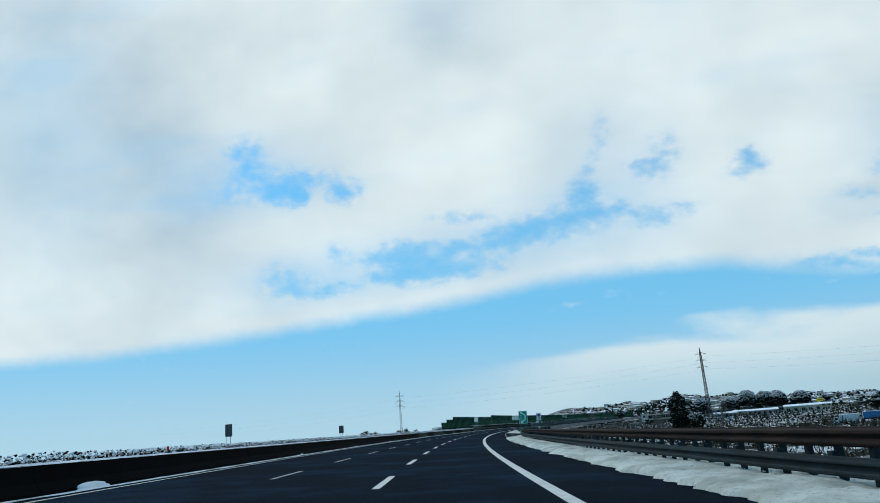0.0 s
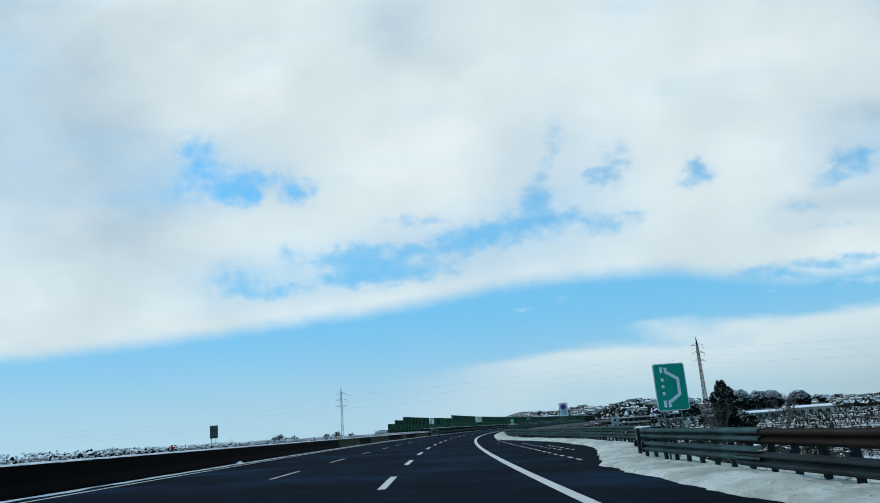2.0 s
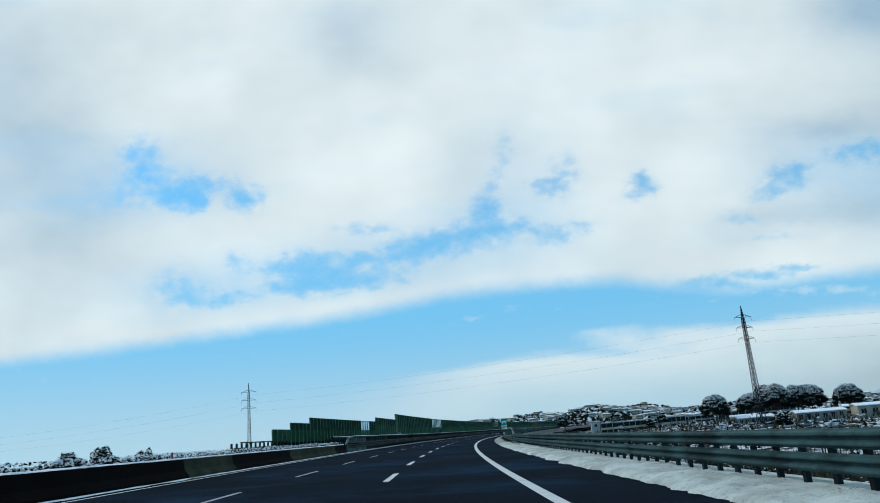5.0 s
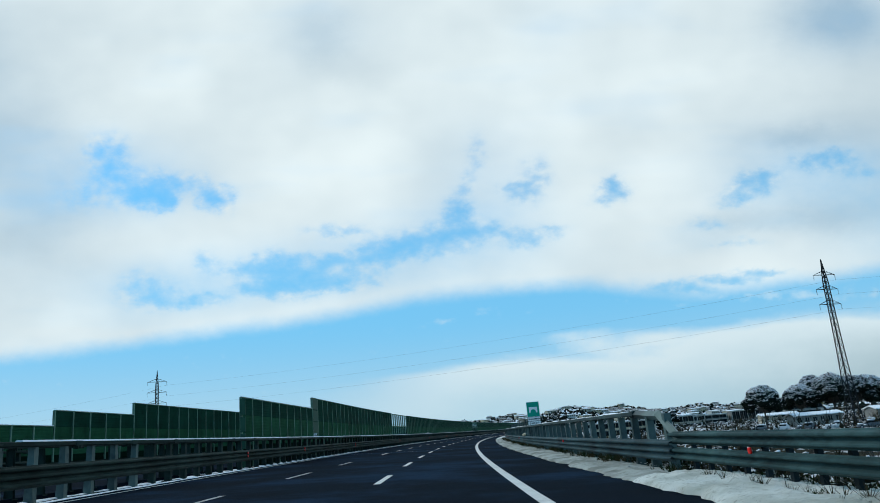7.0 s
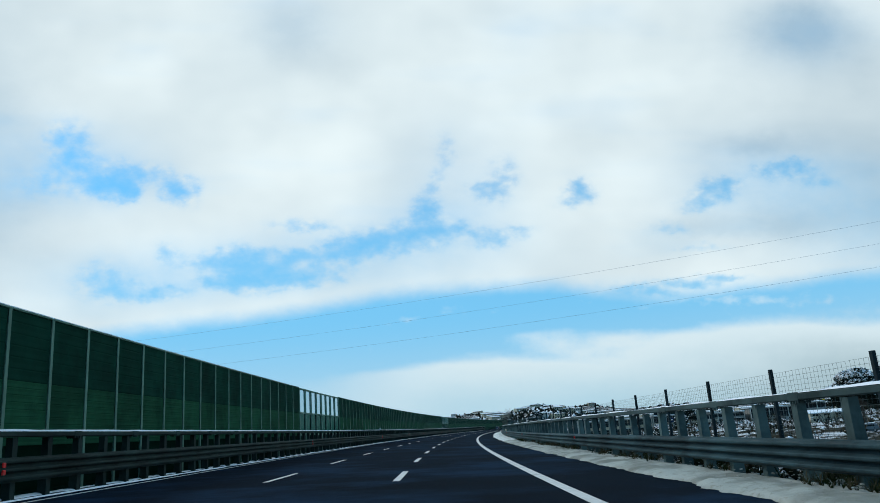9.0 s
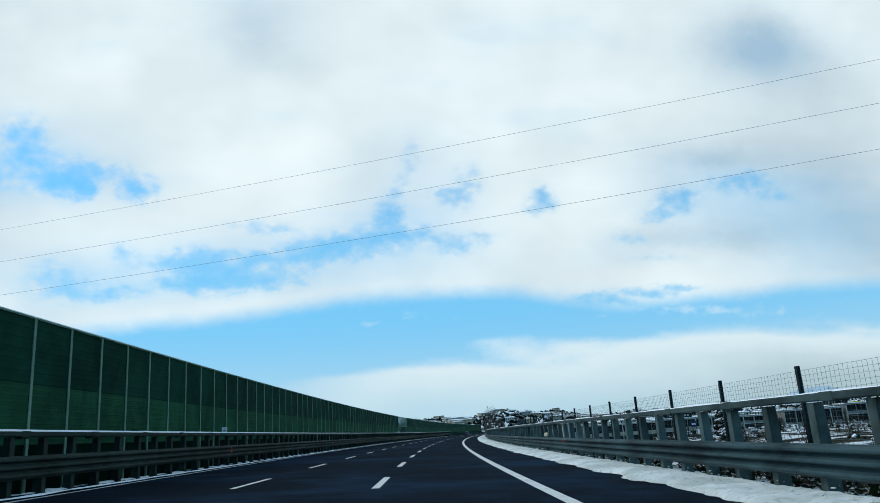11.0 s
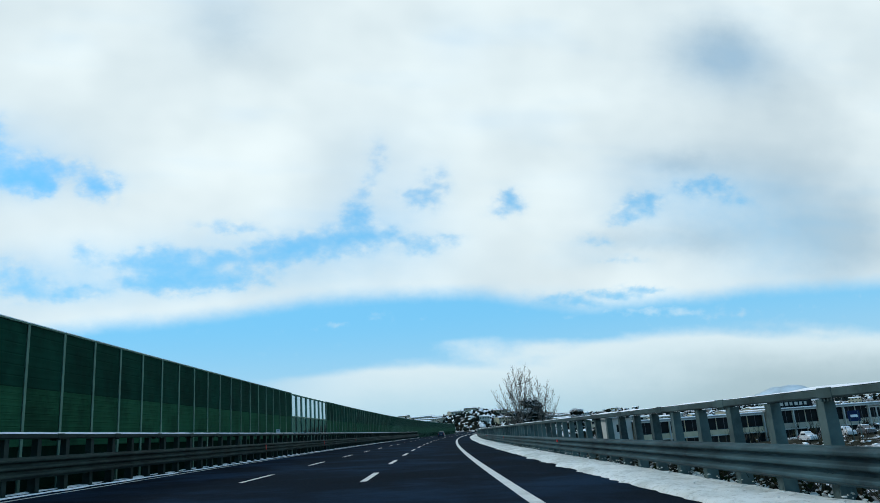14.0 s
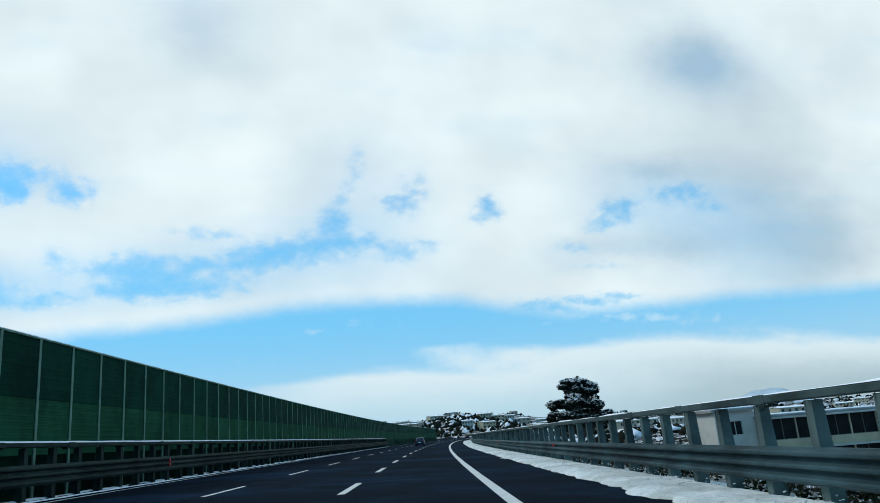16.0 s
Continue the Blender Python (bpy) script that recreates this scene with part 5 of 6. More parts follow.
# far woods and hedgerows
FW = []
for k in range(5200):
    az, D = random.uniform(-62, -11), random.uniform(520, 1700)
    x, y = 40 + D * math.sin(-radians(az)), 200 + D * math.cos(radians(az))
    if noise.noise((x * 0.006, y * 0.006, 2.0)) > -0.22 and abs(road_sl(np.array([x]), np.array([y]))[1][0]) > 30:
        FW.append((x, y, gz(x, y) + 1.2))
for k in range(700):
    az, D = random.uniform(2, 42), random.uniform(260, 900)
    x, y = D * math.sin(-radians(az)), D * math.cos(radians(az))
    if noise.noise((x * 0.012, y * 0.012, 8.0)) > 0.12:
        FW.append((x, y, gz(x, y) + 0.6))
FW = np.array(FW)
thing("far_woods", clumps("far_woods", FW, rng.uniform(0.8, 3.6, len(FW)), (LEAF, SCRUB, SNOW_CLEAN), rng.choice(3, len(FW), p=(0.5, 0.38, 0.12)), flat=0.8, ragged=0.5), Matrix(), "far woods and thickets, dark with some snow", "woods", kind="stuff")
p = FW[rng.uniform(0, 1, len(FW)) < 0.5] + np.array([0, 0, 1.2])
thing("far_snow", clumps("far_snow", p + rng.normal(0, 3, p.shape) * np.array([1, 1, 0.1]), rng.uniform(1.0, 4.0, len(p)), (SNOW_CLEAN,), flat=0.18, ragged=0.5), Matrix(), "snow patches on the far slopes", "snow", kind="stuff")

# ---- buildings ----
WALL_PALE = material("pale_render", (0.40, 0.37, 0.28), 0.85, vary=0.15, scale=0.3, fine=8, bump=0.1, other=(0.26, 0.25, 0.23), amount=0.5)
WALL_TAN = material("tan_render", (0.50, 0.42, 0.28), 0.85, vary=0.15, scale=0.3, fine=8, bump=0.1, other=(0.32, 0.27, 0.19), amount=0.5)
WALL_CONC = material("facade_concrete", (0.26, 0.26, 0.24), 0.85, vary=0.2, scale=0.3, fine=8, bump=0.1, other=(0.15, 0.15, 0.14), amount=0.5)
WALL_WHITE = material("white_render", (0.46, 0.46, 0.42), 0.8, vary=0.1, scale=0.3, fine=8, bump=0.1, other=(0.28, 0.28, 0.25), amount=0.5)
DARKGLASS = material("dark_glass", (0.012, 0.015, 0.016), 0.35, vary=0.4, scale=0.5, fine=4, bump=0.0, spec=0.06)
TILE = material("roof_tile", (0.16, 0.09, 0.06), 0.8, vary=0.3, scale=0.6, fine=6, bump=0.2, other=(0.75, 0.77, 0.79), amount=0.9, spread=(0.42, 0.5))


def house(name, x, y, yaw, w, d, h, z0, wall_mat, roof, bays, floors, label, cat="house", group="", snowroof=True, band=False, pitch=0.075):
    """A building with its front towards -y: w wide, d deep, h to the eaves; windows set into real openings."""
    m = Matrix.Translation((x, y, z0)) @ Matrix.Rotation(radians(yaw), 4, "Z")
    r = root(name, m, label, cat, group)
    t = 0.3
    fh = h / floors
    sf = 0.30 if band else 0.34
    bw = w / bays
    ww, wh = (bw - 0.12 if band else min(1.5, bw * 0.5)), (fh * 0.67 if band else min(1.5, fh * 0.5))
    bm = bmesh.new()
    pieces = []

    def wall_box(*dims):
        pieces.append(dims)
    # front wall as piers and spandrels round the openings, plus three plain walls
    xs = sorted({-w / 2, w / 2} | {-w / 2 + (b + 0.5) * bw + q * ww / 2 for b in range(bays) for q in (-1, 1)})
    for f in range(floors):
        a = f * fh
        sill = a + fh * sf
        if band:
            wall_box(-w / 2, w / 2, -d / 2, -d / 2 + t, a, sill)
            wall_box(-w / 2, w / 2, -d / 2, -d / 2 + t, sill + wh, a + fh)
        else:
            for z0_, z1_ in ((a, sill), (sill + wh, a + fh)):
                for x0, x1 in zip(xs, xs[1:]):
                    wall_box(x0, x1, -d / 2, -d / 2 + t, z0_, z1_)
        for x0, x1 in list(zip(xs, xs[1:]))[::2]:
            wall_box(x0, x1, -d / 2, -d / 2 + t, sill, sill + wh)
    wall_box(-w / 2, w / 2, d / 2 - t, d / 2, 0, h)
    wall_box(-w / 2, -w / 2 + t, -d / 2 + t, d / 2 - t, 0, h)
    wall_box(w / 2 - t, w / 2, -d / 2 + t, d / 2 - t, 0, h)
    wall_box(-w / 2 + t, w / 2 - t, -d / 2 + t, d / 2 - t, -0.5, 0.02)
    if band:
        for dims in pieces:
            child("wall", boxmesh("wall", dims, wall_mat), r, m)
        bm.free()
    else:
        for dims in pieces:
            box(bm, *dims)
        bmesh.ops.remove_doubles(bm, verts=bm.verts, dist=0.001)
        child("wall", mesh_of(bm, "wall", wall_mat), r, m)
    if band:
        for f in range(floors + 1):
            bm = bmesh.new()
            box(bm, -w / 2 - 0.2, w / 2 + 0.2, -d / 2 - 0.55, -d / 2 - 0.004, f * fh - 0.12, f * fh + 0.06, bevel=0.02)
            child("ledge", mesh_of(bm, "ledge", WALL_WHITE), r, m, "pale projecting slab edge")
        for b in range(0, bays + 1, 2):
            bm = bmesh.new()
            xx = -w / 2 + b * bw
            box(bm, xx - 0.11, xx + 0.11, -d / 2 - 0.5, -d / 2 - 0.28, 0.062, h - 0.13)
            child("column", mesh_of(bm, "column", WALL_WHITE), r, m, "slim white column")
    pane = boxmesh("window", (-ww / 2, ww / 2, 0, 0.05, 0, wh), DARKGLASS)
    frame_bm = bmesh.new()
    for q in (-ww / 2, 0, ww / 2):
        box(frame_bm, q - 0.04, q + 0.04, -0.05, 0.0, 0, wh)
    for q in (0.0, wh - 0.06):
        box(frame_bm, -ww / 2, ww / 2, -0.05, 0.0, q, q + 0.06)
    fr = mesh_of(frame_bm, "frame", SIGN_GREY if band else WALL_WHITE)
    for f in range(floors):
        for b in range(bays):
            wm = m @ Matrix.Translation((-w / 2 + (b + 0.5) * bw, -d / 2 + 0.18, f * fh + fh * sf))
            wo = child("window", pane, r, wm)
            child("frame", fr, wo, wm)
    bm = bmesh.new()
    o = 0.5
    if roof == "flat":
        box(bm, -w / 2 - o, w / 2 + o, -d / 2 - o, d / 2 + o, h, h + 0.28, bevel=0.03)
        child("roof", mesh_of(bm, "roof", WALL_CONC), r, m)
        bm = bmesh.new()
        box(bm, -w / 2 - o + 0.05, w / 2 + o - 0.05, -d / 2 - o + 0.05, d / 2 + o - 0.05, h + 0.285, h + 0.47, bevel=0.08)
        child("snow", mesh_of(bm, "snow", SNOW_CLEAN), r, m, "snow on the roof")
    else:
        rise = d * pitch
        for sgn in (-1, 1):
            v = [(-w / 2 - o, sgn * (d / 2 + o), h - 0.1), (w / 2 + o, sgn * (d / 2 + o), h - 0.1), (w / 2 + o, 0, h + rise), (-w / 2 - o, 0, h + rise)]
            a = [bm.verts.new(q) for q in v]
            b = [bm.verts.new((q[0], q[1], q[2] + 0.22)) for q in v]
            for i in range(4):
                bm.faces.new((a[i], a[(i + 1) % 4], b[(i + 1) % 4], b[i]))
            bm.faces.new(a)
            bm.faces.new(list(reversed(b)))
        child("roof", mesh_of(bm, "roof", SNOW_CLEAN if snowroof else TILE), r, m, "pitched roof under snow")
        bm = bmesh.new()
        for sx in (-1, 1):
            xx = sx * (w / 2 - t / 2)
            a = [bm.verts.new((xx - t / 2, q[0], q[1])) for q in ((-d / 2, h), (d / 2, h), (0, h + rise))]
            b = [bm.verts.new((xx + t / 2, q[0], q[1])) for q in ((-d / 2, h), (d / 2, h), (0, h + rise))]
            for i in range(3):
                bm.faces.new((a[i], a[(i + 1) % 3], b[(i + 1) % 3], b[i]))
            bm.faces.new(a)
            bm.faces.new(list(reversed(b)))
        child("gable", mesh_of(bm, "gable", wall_mat), r, m)
        bm = bmesh.new()
        box(bm, w * 0.2, w * 0.2 + 0.6, -0.3, 0.3, h + rise * 0.6, h + rise + 0.9)
        child("chimney", mesh_of(bm, "chimney", wall_mat), r, m)
    return r


def at_roof(x, y, roof_z):
    b = on_ground(x, y)
    return b, max(2.6, roof_z - b)


b, h = at_roof(158, 365, -1.0)
house("farmhouse", 160, 366, -22, 14, 9, h, b, WALL_CONC, "pitched", 6, 1 if h < 4.5 else 2, "low grey farmhouse with a snow-covered roof")
b, h = at_roof(172, 358, -0.3)
house("farmhouse", 176, 357, -24, 16, 9, h, b, WALL_PALE, "pitched", 5, 1 if h < 4.5 else 2, "pale outbuilding with a snow-covered roof")
b, h = at_roof(147, 380, -2.7)
house("farmhouse", 147, 381, -20, 11, 8, h, b, WALL_CONC, "pitched", 6, 1, "low grey building with many windows under a snowy roof")
b, h = at_roof(210, 528, 0.4)
house("factory_hall", 200, 534, -24, 26, 14, h, b, WALL_CONC, "flat", 8, 2, "low factory wing with ribbon windows and a snowy flat roof", "factory", band=True)
house("factory_hall", 221, 523, -24, 17, 14, h + 0.8, b, WALL_CONC, "flat", 10, 1, "factory hall with a tall glazed front and a snowy roof", "factory", band=True)
b, h = at_roof(148, 544, 1.5)
house("workshop", 151.4, 547.5, -16, 4.5, 8, h, b, WALL_WHITE, "flat", 1, 2, "white workshop block with a snowy flat roof", "factory")
house("workshop", 165.8, 543.4, -16, 24.6, 12, h - 1.0, b, WALL_TAN, "flat", 8, 2, "long workshop with ribbon windows behind slim columns", "factory", band=True)
house("workshop", 189.8, 535.5, -16, 25, 12, h - 0.6, b, WALL_PALE, "flat", 10, 2, "works office with banded windows and a dark roof sign", "office", band=True)
sm = Matrix.Translation((189.8, 535.5, b + h - 0.13)) @ Matrix.Rotation(radians(-16), 4, "Z") @ Matrix.Translation((-7.6, -5.9, 0))
r = root("roof_sign", sm, "dark roof sign board with raised pale blocks", "sign")
bm = bmesh.new()
box(bm, -4.4, 4.4, 0.0, 0.15, 0.0, 1.25, bevel=0.02)
child("board", mesh_of(bm, "board", DARKGLASS), r, sm)
for i, bw_ in enumerate((0.75, 0.6, 0.65, 0.55, 0.65, 0.6, 0.5)):
    bm = bmesh.new()
    box(bm, -2.9 + 0.95 * i, -2.9 + 0.95 * i + bw_, -0.06, -0.005, 0.35, 0.95, bevel=0.02)
    child("block", mesh_of(bm, "block", WALL_WHITE), r, sm)
b, h = at_roof(236, 520, 1.0)
house("workshop", 238, 512, -30, 20, 12, h + 1, b, WALL_CONC, "flat", 7, 2, "grey works building with a snowy roof", "factory", band=True)
b, h = at_roof(180, 450, -1.5)
house("villa", 186, 452, -24, 12, 9, h, b, WALL_PALE, "pitched", 4, 2, "pale villa with a snow-covered roof")
b, h = at_roof(210, 430, -0.5)
house("villa", 222, 428, -30, 11, 9, h, b, WALL_TAN, "pitched", 4, 2, "tan villa with a snow-covered roof")
# village on the far hill
HT = [house("hill_house", 60 + 900 * math.sin(radians(20)) + 12 * i, 250 + 900 * math.cos(radians(20)), -20, wd, 8, hh, gz(60 + 900 * math.sin(radians(20)) + 12 * i, 250 + 900 * math.cos(radians(20))) - 0.5, mt, "pitched", 4, 2, "far pale village house under snow", "house", "village houses")
      for i, (wd, hh, mt) in enumerate(((10, 6, WALL_PALE), (13, 5.6, WALL_TAN), (9, 7, WALL_WHITE), (16, 6.5, WALL_PALE)))]
rv = random.Random(5)
for k in range(110):
    az = rv.choice((rv.uniform(12, 30), rv.uniform(12, 62)))
    D = rv.uniform(560, 1500)
    x, y = 60 + D * math.sin(radians(az)), 250 + D * math.cos(radians(az))
    if abs(road_sl(np.array([x]), np.array([y]))[1][0]) < 40:
        continue
    copy_thing(HT[k % 4], Matrix.Translation((x, y, gz(x, y) - 0.4)) @ Matrix.Rotation(radians(-az + rv.uniform(-40, 40)), 4, "Z"))

for k in range(14):
    x, y = rv.gauss(335, 60), rv.gauss(1105, 50)
    copy_thing(HT[k % 4], Matrix.Translation((x, y, gz(x, y) - 0.5)) @ Matrix.Rotation(radians(rv.uniform(-60, 20)), 4, "Z"))
hx, hy = rng.normal(335, 80, 1700), rng.normal(1105, 65, 1700)
hp = np.stack([hx, hy, ground_z(hx, hy) + 1.5], -1)
thing("hill_trees", clumps("hill_trees", hp, rng.uniform(0.8, 2.7, 1700), (LEAF, SCRUB, SNOW_CLEAN), rng.choice(3, 1700, p=(0.42, 0.38, 0.2)), flat=0.9, ragged=0.5), Matrix(), "dark trees among the houses of a hill village", "woods", kind="stuff")
# lumps of ploughed snow under the guardrail
n = 7000
s = rng.uniform(0, 520, n)
l = 5.2 + 1.9 * rng.uniform(0, 1, n)
off = np.array([edge_r(a) - 4.5 for a in s])
lump = rd_many(s, l + off, 0.05 + 0.12 * np.sin(np.pi * np.clip((l - 4.45) / 3.05, 0, 1)))
thing("snow_lumps", clumps("snow_lumps", lump, rng.uniform(0.010, 0.030, n) * rng.uniform(0.5, 1.4, n), (SNOW, SNOW_GREY, SNOW_WHITE), np.where(s < 229, 0, np.where(s < 345, 1, 2)), flat=0.45, ragged=0.45, round_=True), Matrix(), "broken lumps of ploughed snow along the verge", "snow", kind="stuff")

# ---- pylons and cables ----
def pylon(x, y, base, top, yaw, arms, w0, label):
    m = Matrix.Translation((x, y, base)) @ Matrix.Rotation(radians(yaw), 4, "Z")
    r = root("pylon", m, label, "pylon", "lattice pylons")
    h = top - base

    def half(z):
        f = z / h
        return 0.36 + (w0 - 0.36) * (1 - f) ** 2.6 if f < 0.86 else 0.36 * max(0.05, (1 - f) / 0.14)
    legs, brace = bmesh.new(), bmesh.new()
    n = 26
    lv = [h * (1 - (1 - i / n) ** 1.25) for i in range(n + 1)]
    for i in range(n):
        a, b = lv[i], lv[i + 1]
        ha, hb = half(a), half(b)
        for sx, sy in ((-1, -1), (1, -1), (1, 1), (-1, 1)):
            rod(legs, (sx * ha, sy * ha, a), (sx * hb, sy * hb, b), 0.095, 0.085, 4)
        for (ax, ay), (bx, by) in (((-1, -1), (1, -1)), ((1, -1), (1, 1)), ((1, 1), (-1, 1)), ((-1, 1), (-1, -1))):
            rod(brace, (ax * ha, ay * ha, a), (bx * hb, by * hb, b), 0.055, 0.055, 3, caps=False)
            rod(brace, (bx * ha, by * ha, a), (ax * hb, ay * hb, b), 0.055, 0.055, 3, caps=False)
            rod(brace, (ax * hb, ay * hb, b), (bx * hb, by * hb, b), 0.03, 0.03, 3, caps=False)
    child("legs", mesh_of(legs, "legs", LATTICE), r, m)
    child("bracing", mesh_of(brace, "bracing", LATTICE), r, m)
    ends = []
    for z, half_len in arms:
        bm = bmesh.new()
        zz = z - base
        k = half(zz)
        for sx in (-1, 1):
            for sy in (-k, k):
                rod(bm, (sx * k, sy, zz), (sx * half_len, 0, zz), 0.05, 0.04, 4)
                rod(bm, (sx * k, sy, zz + 0.8), (sx * half_len, 0, zz), 0.04, 0.04, 4)
        child("crossarm", mesh_of(bm, "crossarm", LATTICE), r, m)
        for sx in (-1, 1):
            im = bmesh.new()
            for q in range(7):
                rod(im, (0, 0, -0.16 * q), (0, 0, -0.16 * q - 0.07), 0.09, 0.06, 8)
            child("insulator", mesh_of(im, "insulator", SIGN_GREY), r, m @ Matrix.Translation((sx * half_len, 0, zz)))
            ends.append(m @ Vector((sx * half_len, 0, zz - 1.1)))
    return ends, m @ Vector((0, 0, h))


AX = math.degrees(math.atan2(338.3 - 429.4, 123.8 + 22.8))
eR, tR = pylon(123.8, 338.3, gz(123.8, 338.3), 30.0, AX + 35, ((26.7, 2.6), (23.7, 2.6), (20.6, 2.6)), 1.0, "tall lattice steel power pylon with three crossarms")
eL, tL = pylon(-22.8, 429.4, gz(-22.8, 429.4), 26.0, AX + 35, ((22.8, 2.6), (19.8, 2.6), (16.8, 2.6)), 1.0, "tall lattice steel power pylon with three crossarms")


def cable(a, b, sag, label):
    bm = bmesh.new()
    a, b = Vector(a), Vector(b)
    n = 28
    pts = [a.lerp(b, i / n) - Vector((0, 0, 4 * sag * (i / n) * (1 - i / n))) for i in range(n + 1)]
    rings = []
    for p in pts:
        rings.append([bm.verts.new(p + Vector((0.014 * math.cos(k), 0.014 * math.sin(k) * 0.3, 0.014 * math.sin(k)))) for k in (0, 2.1, 4.2)])
    for u, v in zip(rings, rings[1:]):
        for k in range(3):
            bm.faces.new((u[k], u[(k + 1) % 3], v[(k + 1) % 3], v[k]))
    return thing("power_cable", mesh_of(bm, "power_cable", WIRE), Matrix(), label, "cable", "power cables over the road")


out = Vector((math.cos(radians(AX)), math.sin(radians(AX)), 0))
for i in (1, 3, 5):
    cable(eR[i], eL[i], 1.7, "thin power cable hanging between two pylons over the road")
    cable(eR[i], eR[i] + out * 220 + Vector((0, 0, -4)), 3.0, "thin power cable running on from the pylon")
    cable(eL[i], eL[i] - out * 220 + Vector((0, 0, -4)), 3.0, "thin power cable running on from the pylon")


# ---- signs ----
def plate(parent, name, w, h, mat, m, label="", t=0.02, bevel=0.03):
    """A thin sign plate facing -y, its centre at m."""
    bm = bmesh.new()
    vs = box(bm, -w / 2, w / 2, 0, t, -h / 2, h / 2)
    if bevel:
        es = [e for e in bm.edges if abs(e.verts[0].co.y - e.verts[1].co.y) > t * 0.5]
        bmesh.ops.bevel(bm, geom=es, offset=bevel, segments=3, affect="EDGES", profile=0.5)
    return child(name, mesh_of(bm, name, mat), parent, m, label)


def shape(parent, name, pts, mat, m, y=-0.004, label=""):
    """A flat sign symbol from a few corner points (x, z)."""
    bm = bmesh.new()
    a = [bm.verts.new((x, y, z)) for x, z in pts]
    b = [bm.verts.new((x, y - 0.003, z)) for x, z in pts]
    k = len(pts)
    for i in range(k):
        bm.faces.new((a[i], a[(i + 1) % k], b[(i + 1) % k], b[i]))
    bm.faces.new(a)
    bm.faces.new(list(reversed(b)))
    return child(name, mesh_of(bm, name, mat), parent, m, label)


def poles(parent, m, xs, z0, z1, r=0.03):
    for x in xs:
        bm = bmesh.new()
        rod(bm, (x, 0.06, z0), (x, 0.06, z1), r, r, 8)
        child("pole", mesh_of(bm, "pole", STEEL), parent, m)


def stroke(pts, w):
    """Outline of a thick polyline."""
    L, R = [], []
    for i, p in enumerate(pts):
        a = pts[max(0, i - 1)]
        b = pts[min(len(pts) - 1, i + 1)]
        dx, dz = b[0] - a[0], b[1] - a[1]
        n = math.hypot(dx, dz)
        ox, oz = -dz / n * w / 2, dx / n * w / 2
        L.append((p[0] + ox, p[1] + oz))
        R.append((p[0] - ox, p[1] - oz))
    return L + R[::-1]


def writing(parent, text, size, mat, m, width=None):
    cu = bpy.data.curves.new("writing", "FONT")
    cu.body, cu.size, cu.align_x, cu.align_y, cu.extrude, cu.offset = text, size, "CENTER", "CENTER", 0.001, 0.005
    tmp = bpy.data.objects.new("writing", cu)
    scene.collection.objects.link(tmp)
    bpy.context.view_layer.update()
    me = bpy.data.meshes.new_from_object(tmp.evaluated_get(bpy.context.evaluated_depsgraph_get()))
    bpy.data.objects.remove(tmp)
    me.materials.clear()
    me.materials.append(mat)
    k = 1.0
    if width:
        xs = [v.co.x for v in me.vertices]
        k = width / (max(xs) - min(xs))
    return child("writing", me, parent, m @ Matrix.Translation((0, -0.006, 0)) @ Matrix.Rotation(radians(90), 4, "X") @ Matrix.Diagonal((k, 1, 1, 1)))


# lay-by sign
m = rm(81.2, 6.45)
r = root("road_sign", m, "green road sign with a white lay-by symbol on two posts", "road sign")
c = rm(81.2, 6.45, 2.18)
plate(r, "panel", 0.92, 1.34, SIGN_WHITE, c, "white sign border", bevel=0.06)
plate(r, "face", 0.87, 1.29, SIGN_GREEN, c @ Matrix.Translation((0, -0.012, 0)), "green sign face", 0.01, 0.05)
f = c @ Matrix.Translation((0, -0.013, 0))
shape(r, "symbol", stroke([(-0.10, 0.55), (-0.10, 0.43), (0.22, 0.22), (0.22, -0.22), (-0.10, -0.43), (-0.10, -0.57)], 0.10), SIGN_WHITE, f)
for z, hgt in ((0.49, 0.17), (0.21, 0.09), (0.02, 0.09), (-0.18, 0.09), (-0.47, 0.19)):
    shape(r, "symbol", [(-0.27, z - hgt / 2), (-0.19, z - hgt / 2), (-0.19, z + hgt / 2), (-0.27, z + hgt / 2)], SIGN_WHITE, f)
poles(r, m, (-0.28, 0.22), -0.6, 2.7)

# no-parking sign
m = rm(129.0, 10.4)
r = root("road_sign", m, "white panel with a round no-parking sign and small black writing", "road sign")
c = rm(129.0, 10.4, 2.64)
plate(r, "panel", 0.80, 1.24, SIGN_BLACK, c, "dark sign border", bevel=0.05)
plate(r, "face", 0.75, 1.19, SIGN_WHITE, c @ Matrix.Translation((0, -0.012, 0)), "white sign face", 0.01, 0.04)
f = c @ Matrix.Translation((0, -0.013, 0.25))
ring = lambda q, n=28: [(q * math.cos(2 * math.pi * i / n), q * math.sin(2 * math.pi * i / n)) for i in range(n)]
shape(r, "symbol", ring(0.265), SIGN_RED, f)
shape(r, "symbol", ring(0.205), SIGN_BLUE, f, -0.009)
shape(r, "symbol", stroke([(-0.17, 0.17), (0.17, -0.17)], 0.055), SIGN_RED, f, -0.014)
for i, wd in enumerate((0.62, 0.46, 0.52, 0.56, 0.36)):
    z = -0.36 - 0.093 * i
    shape(r, "line", [(-wd / 2, z - 0.022), (wd / 2, z - 0.022), (wd / 2, z + 0.022), (-wd / 2, z + 0.022)], SIGN_BLACK, c @ Matrix.Translation((0, -0.013, 0.25)))
poles(r, m, (-0.2, 0.2), -2.0, 3.0)

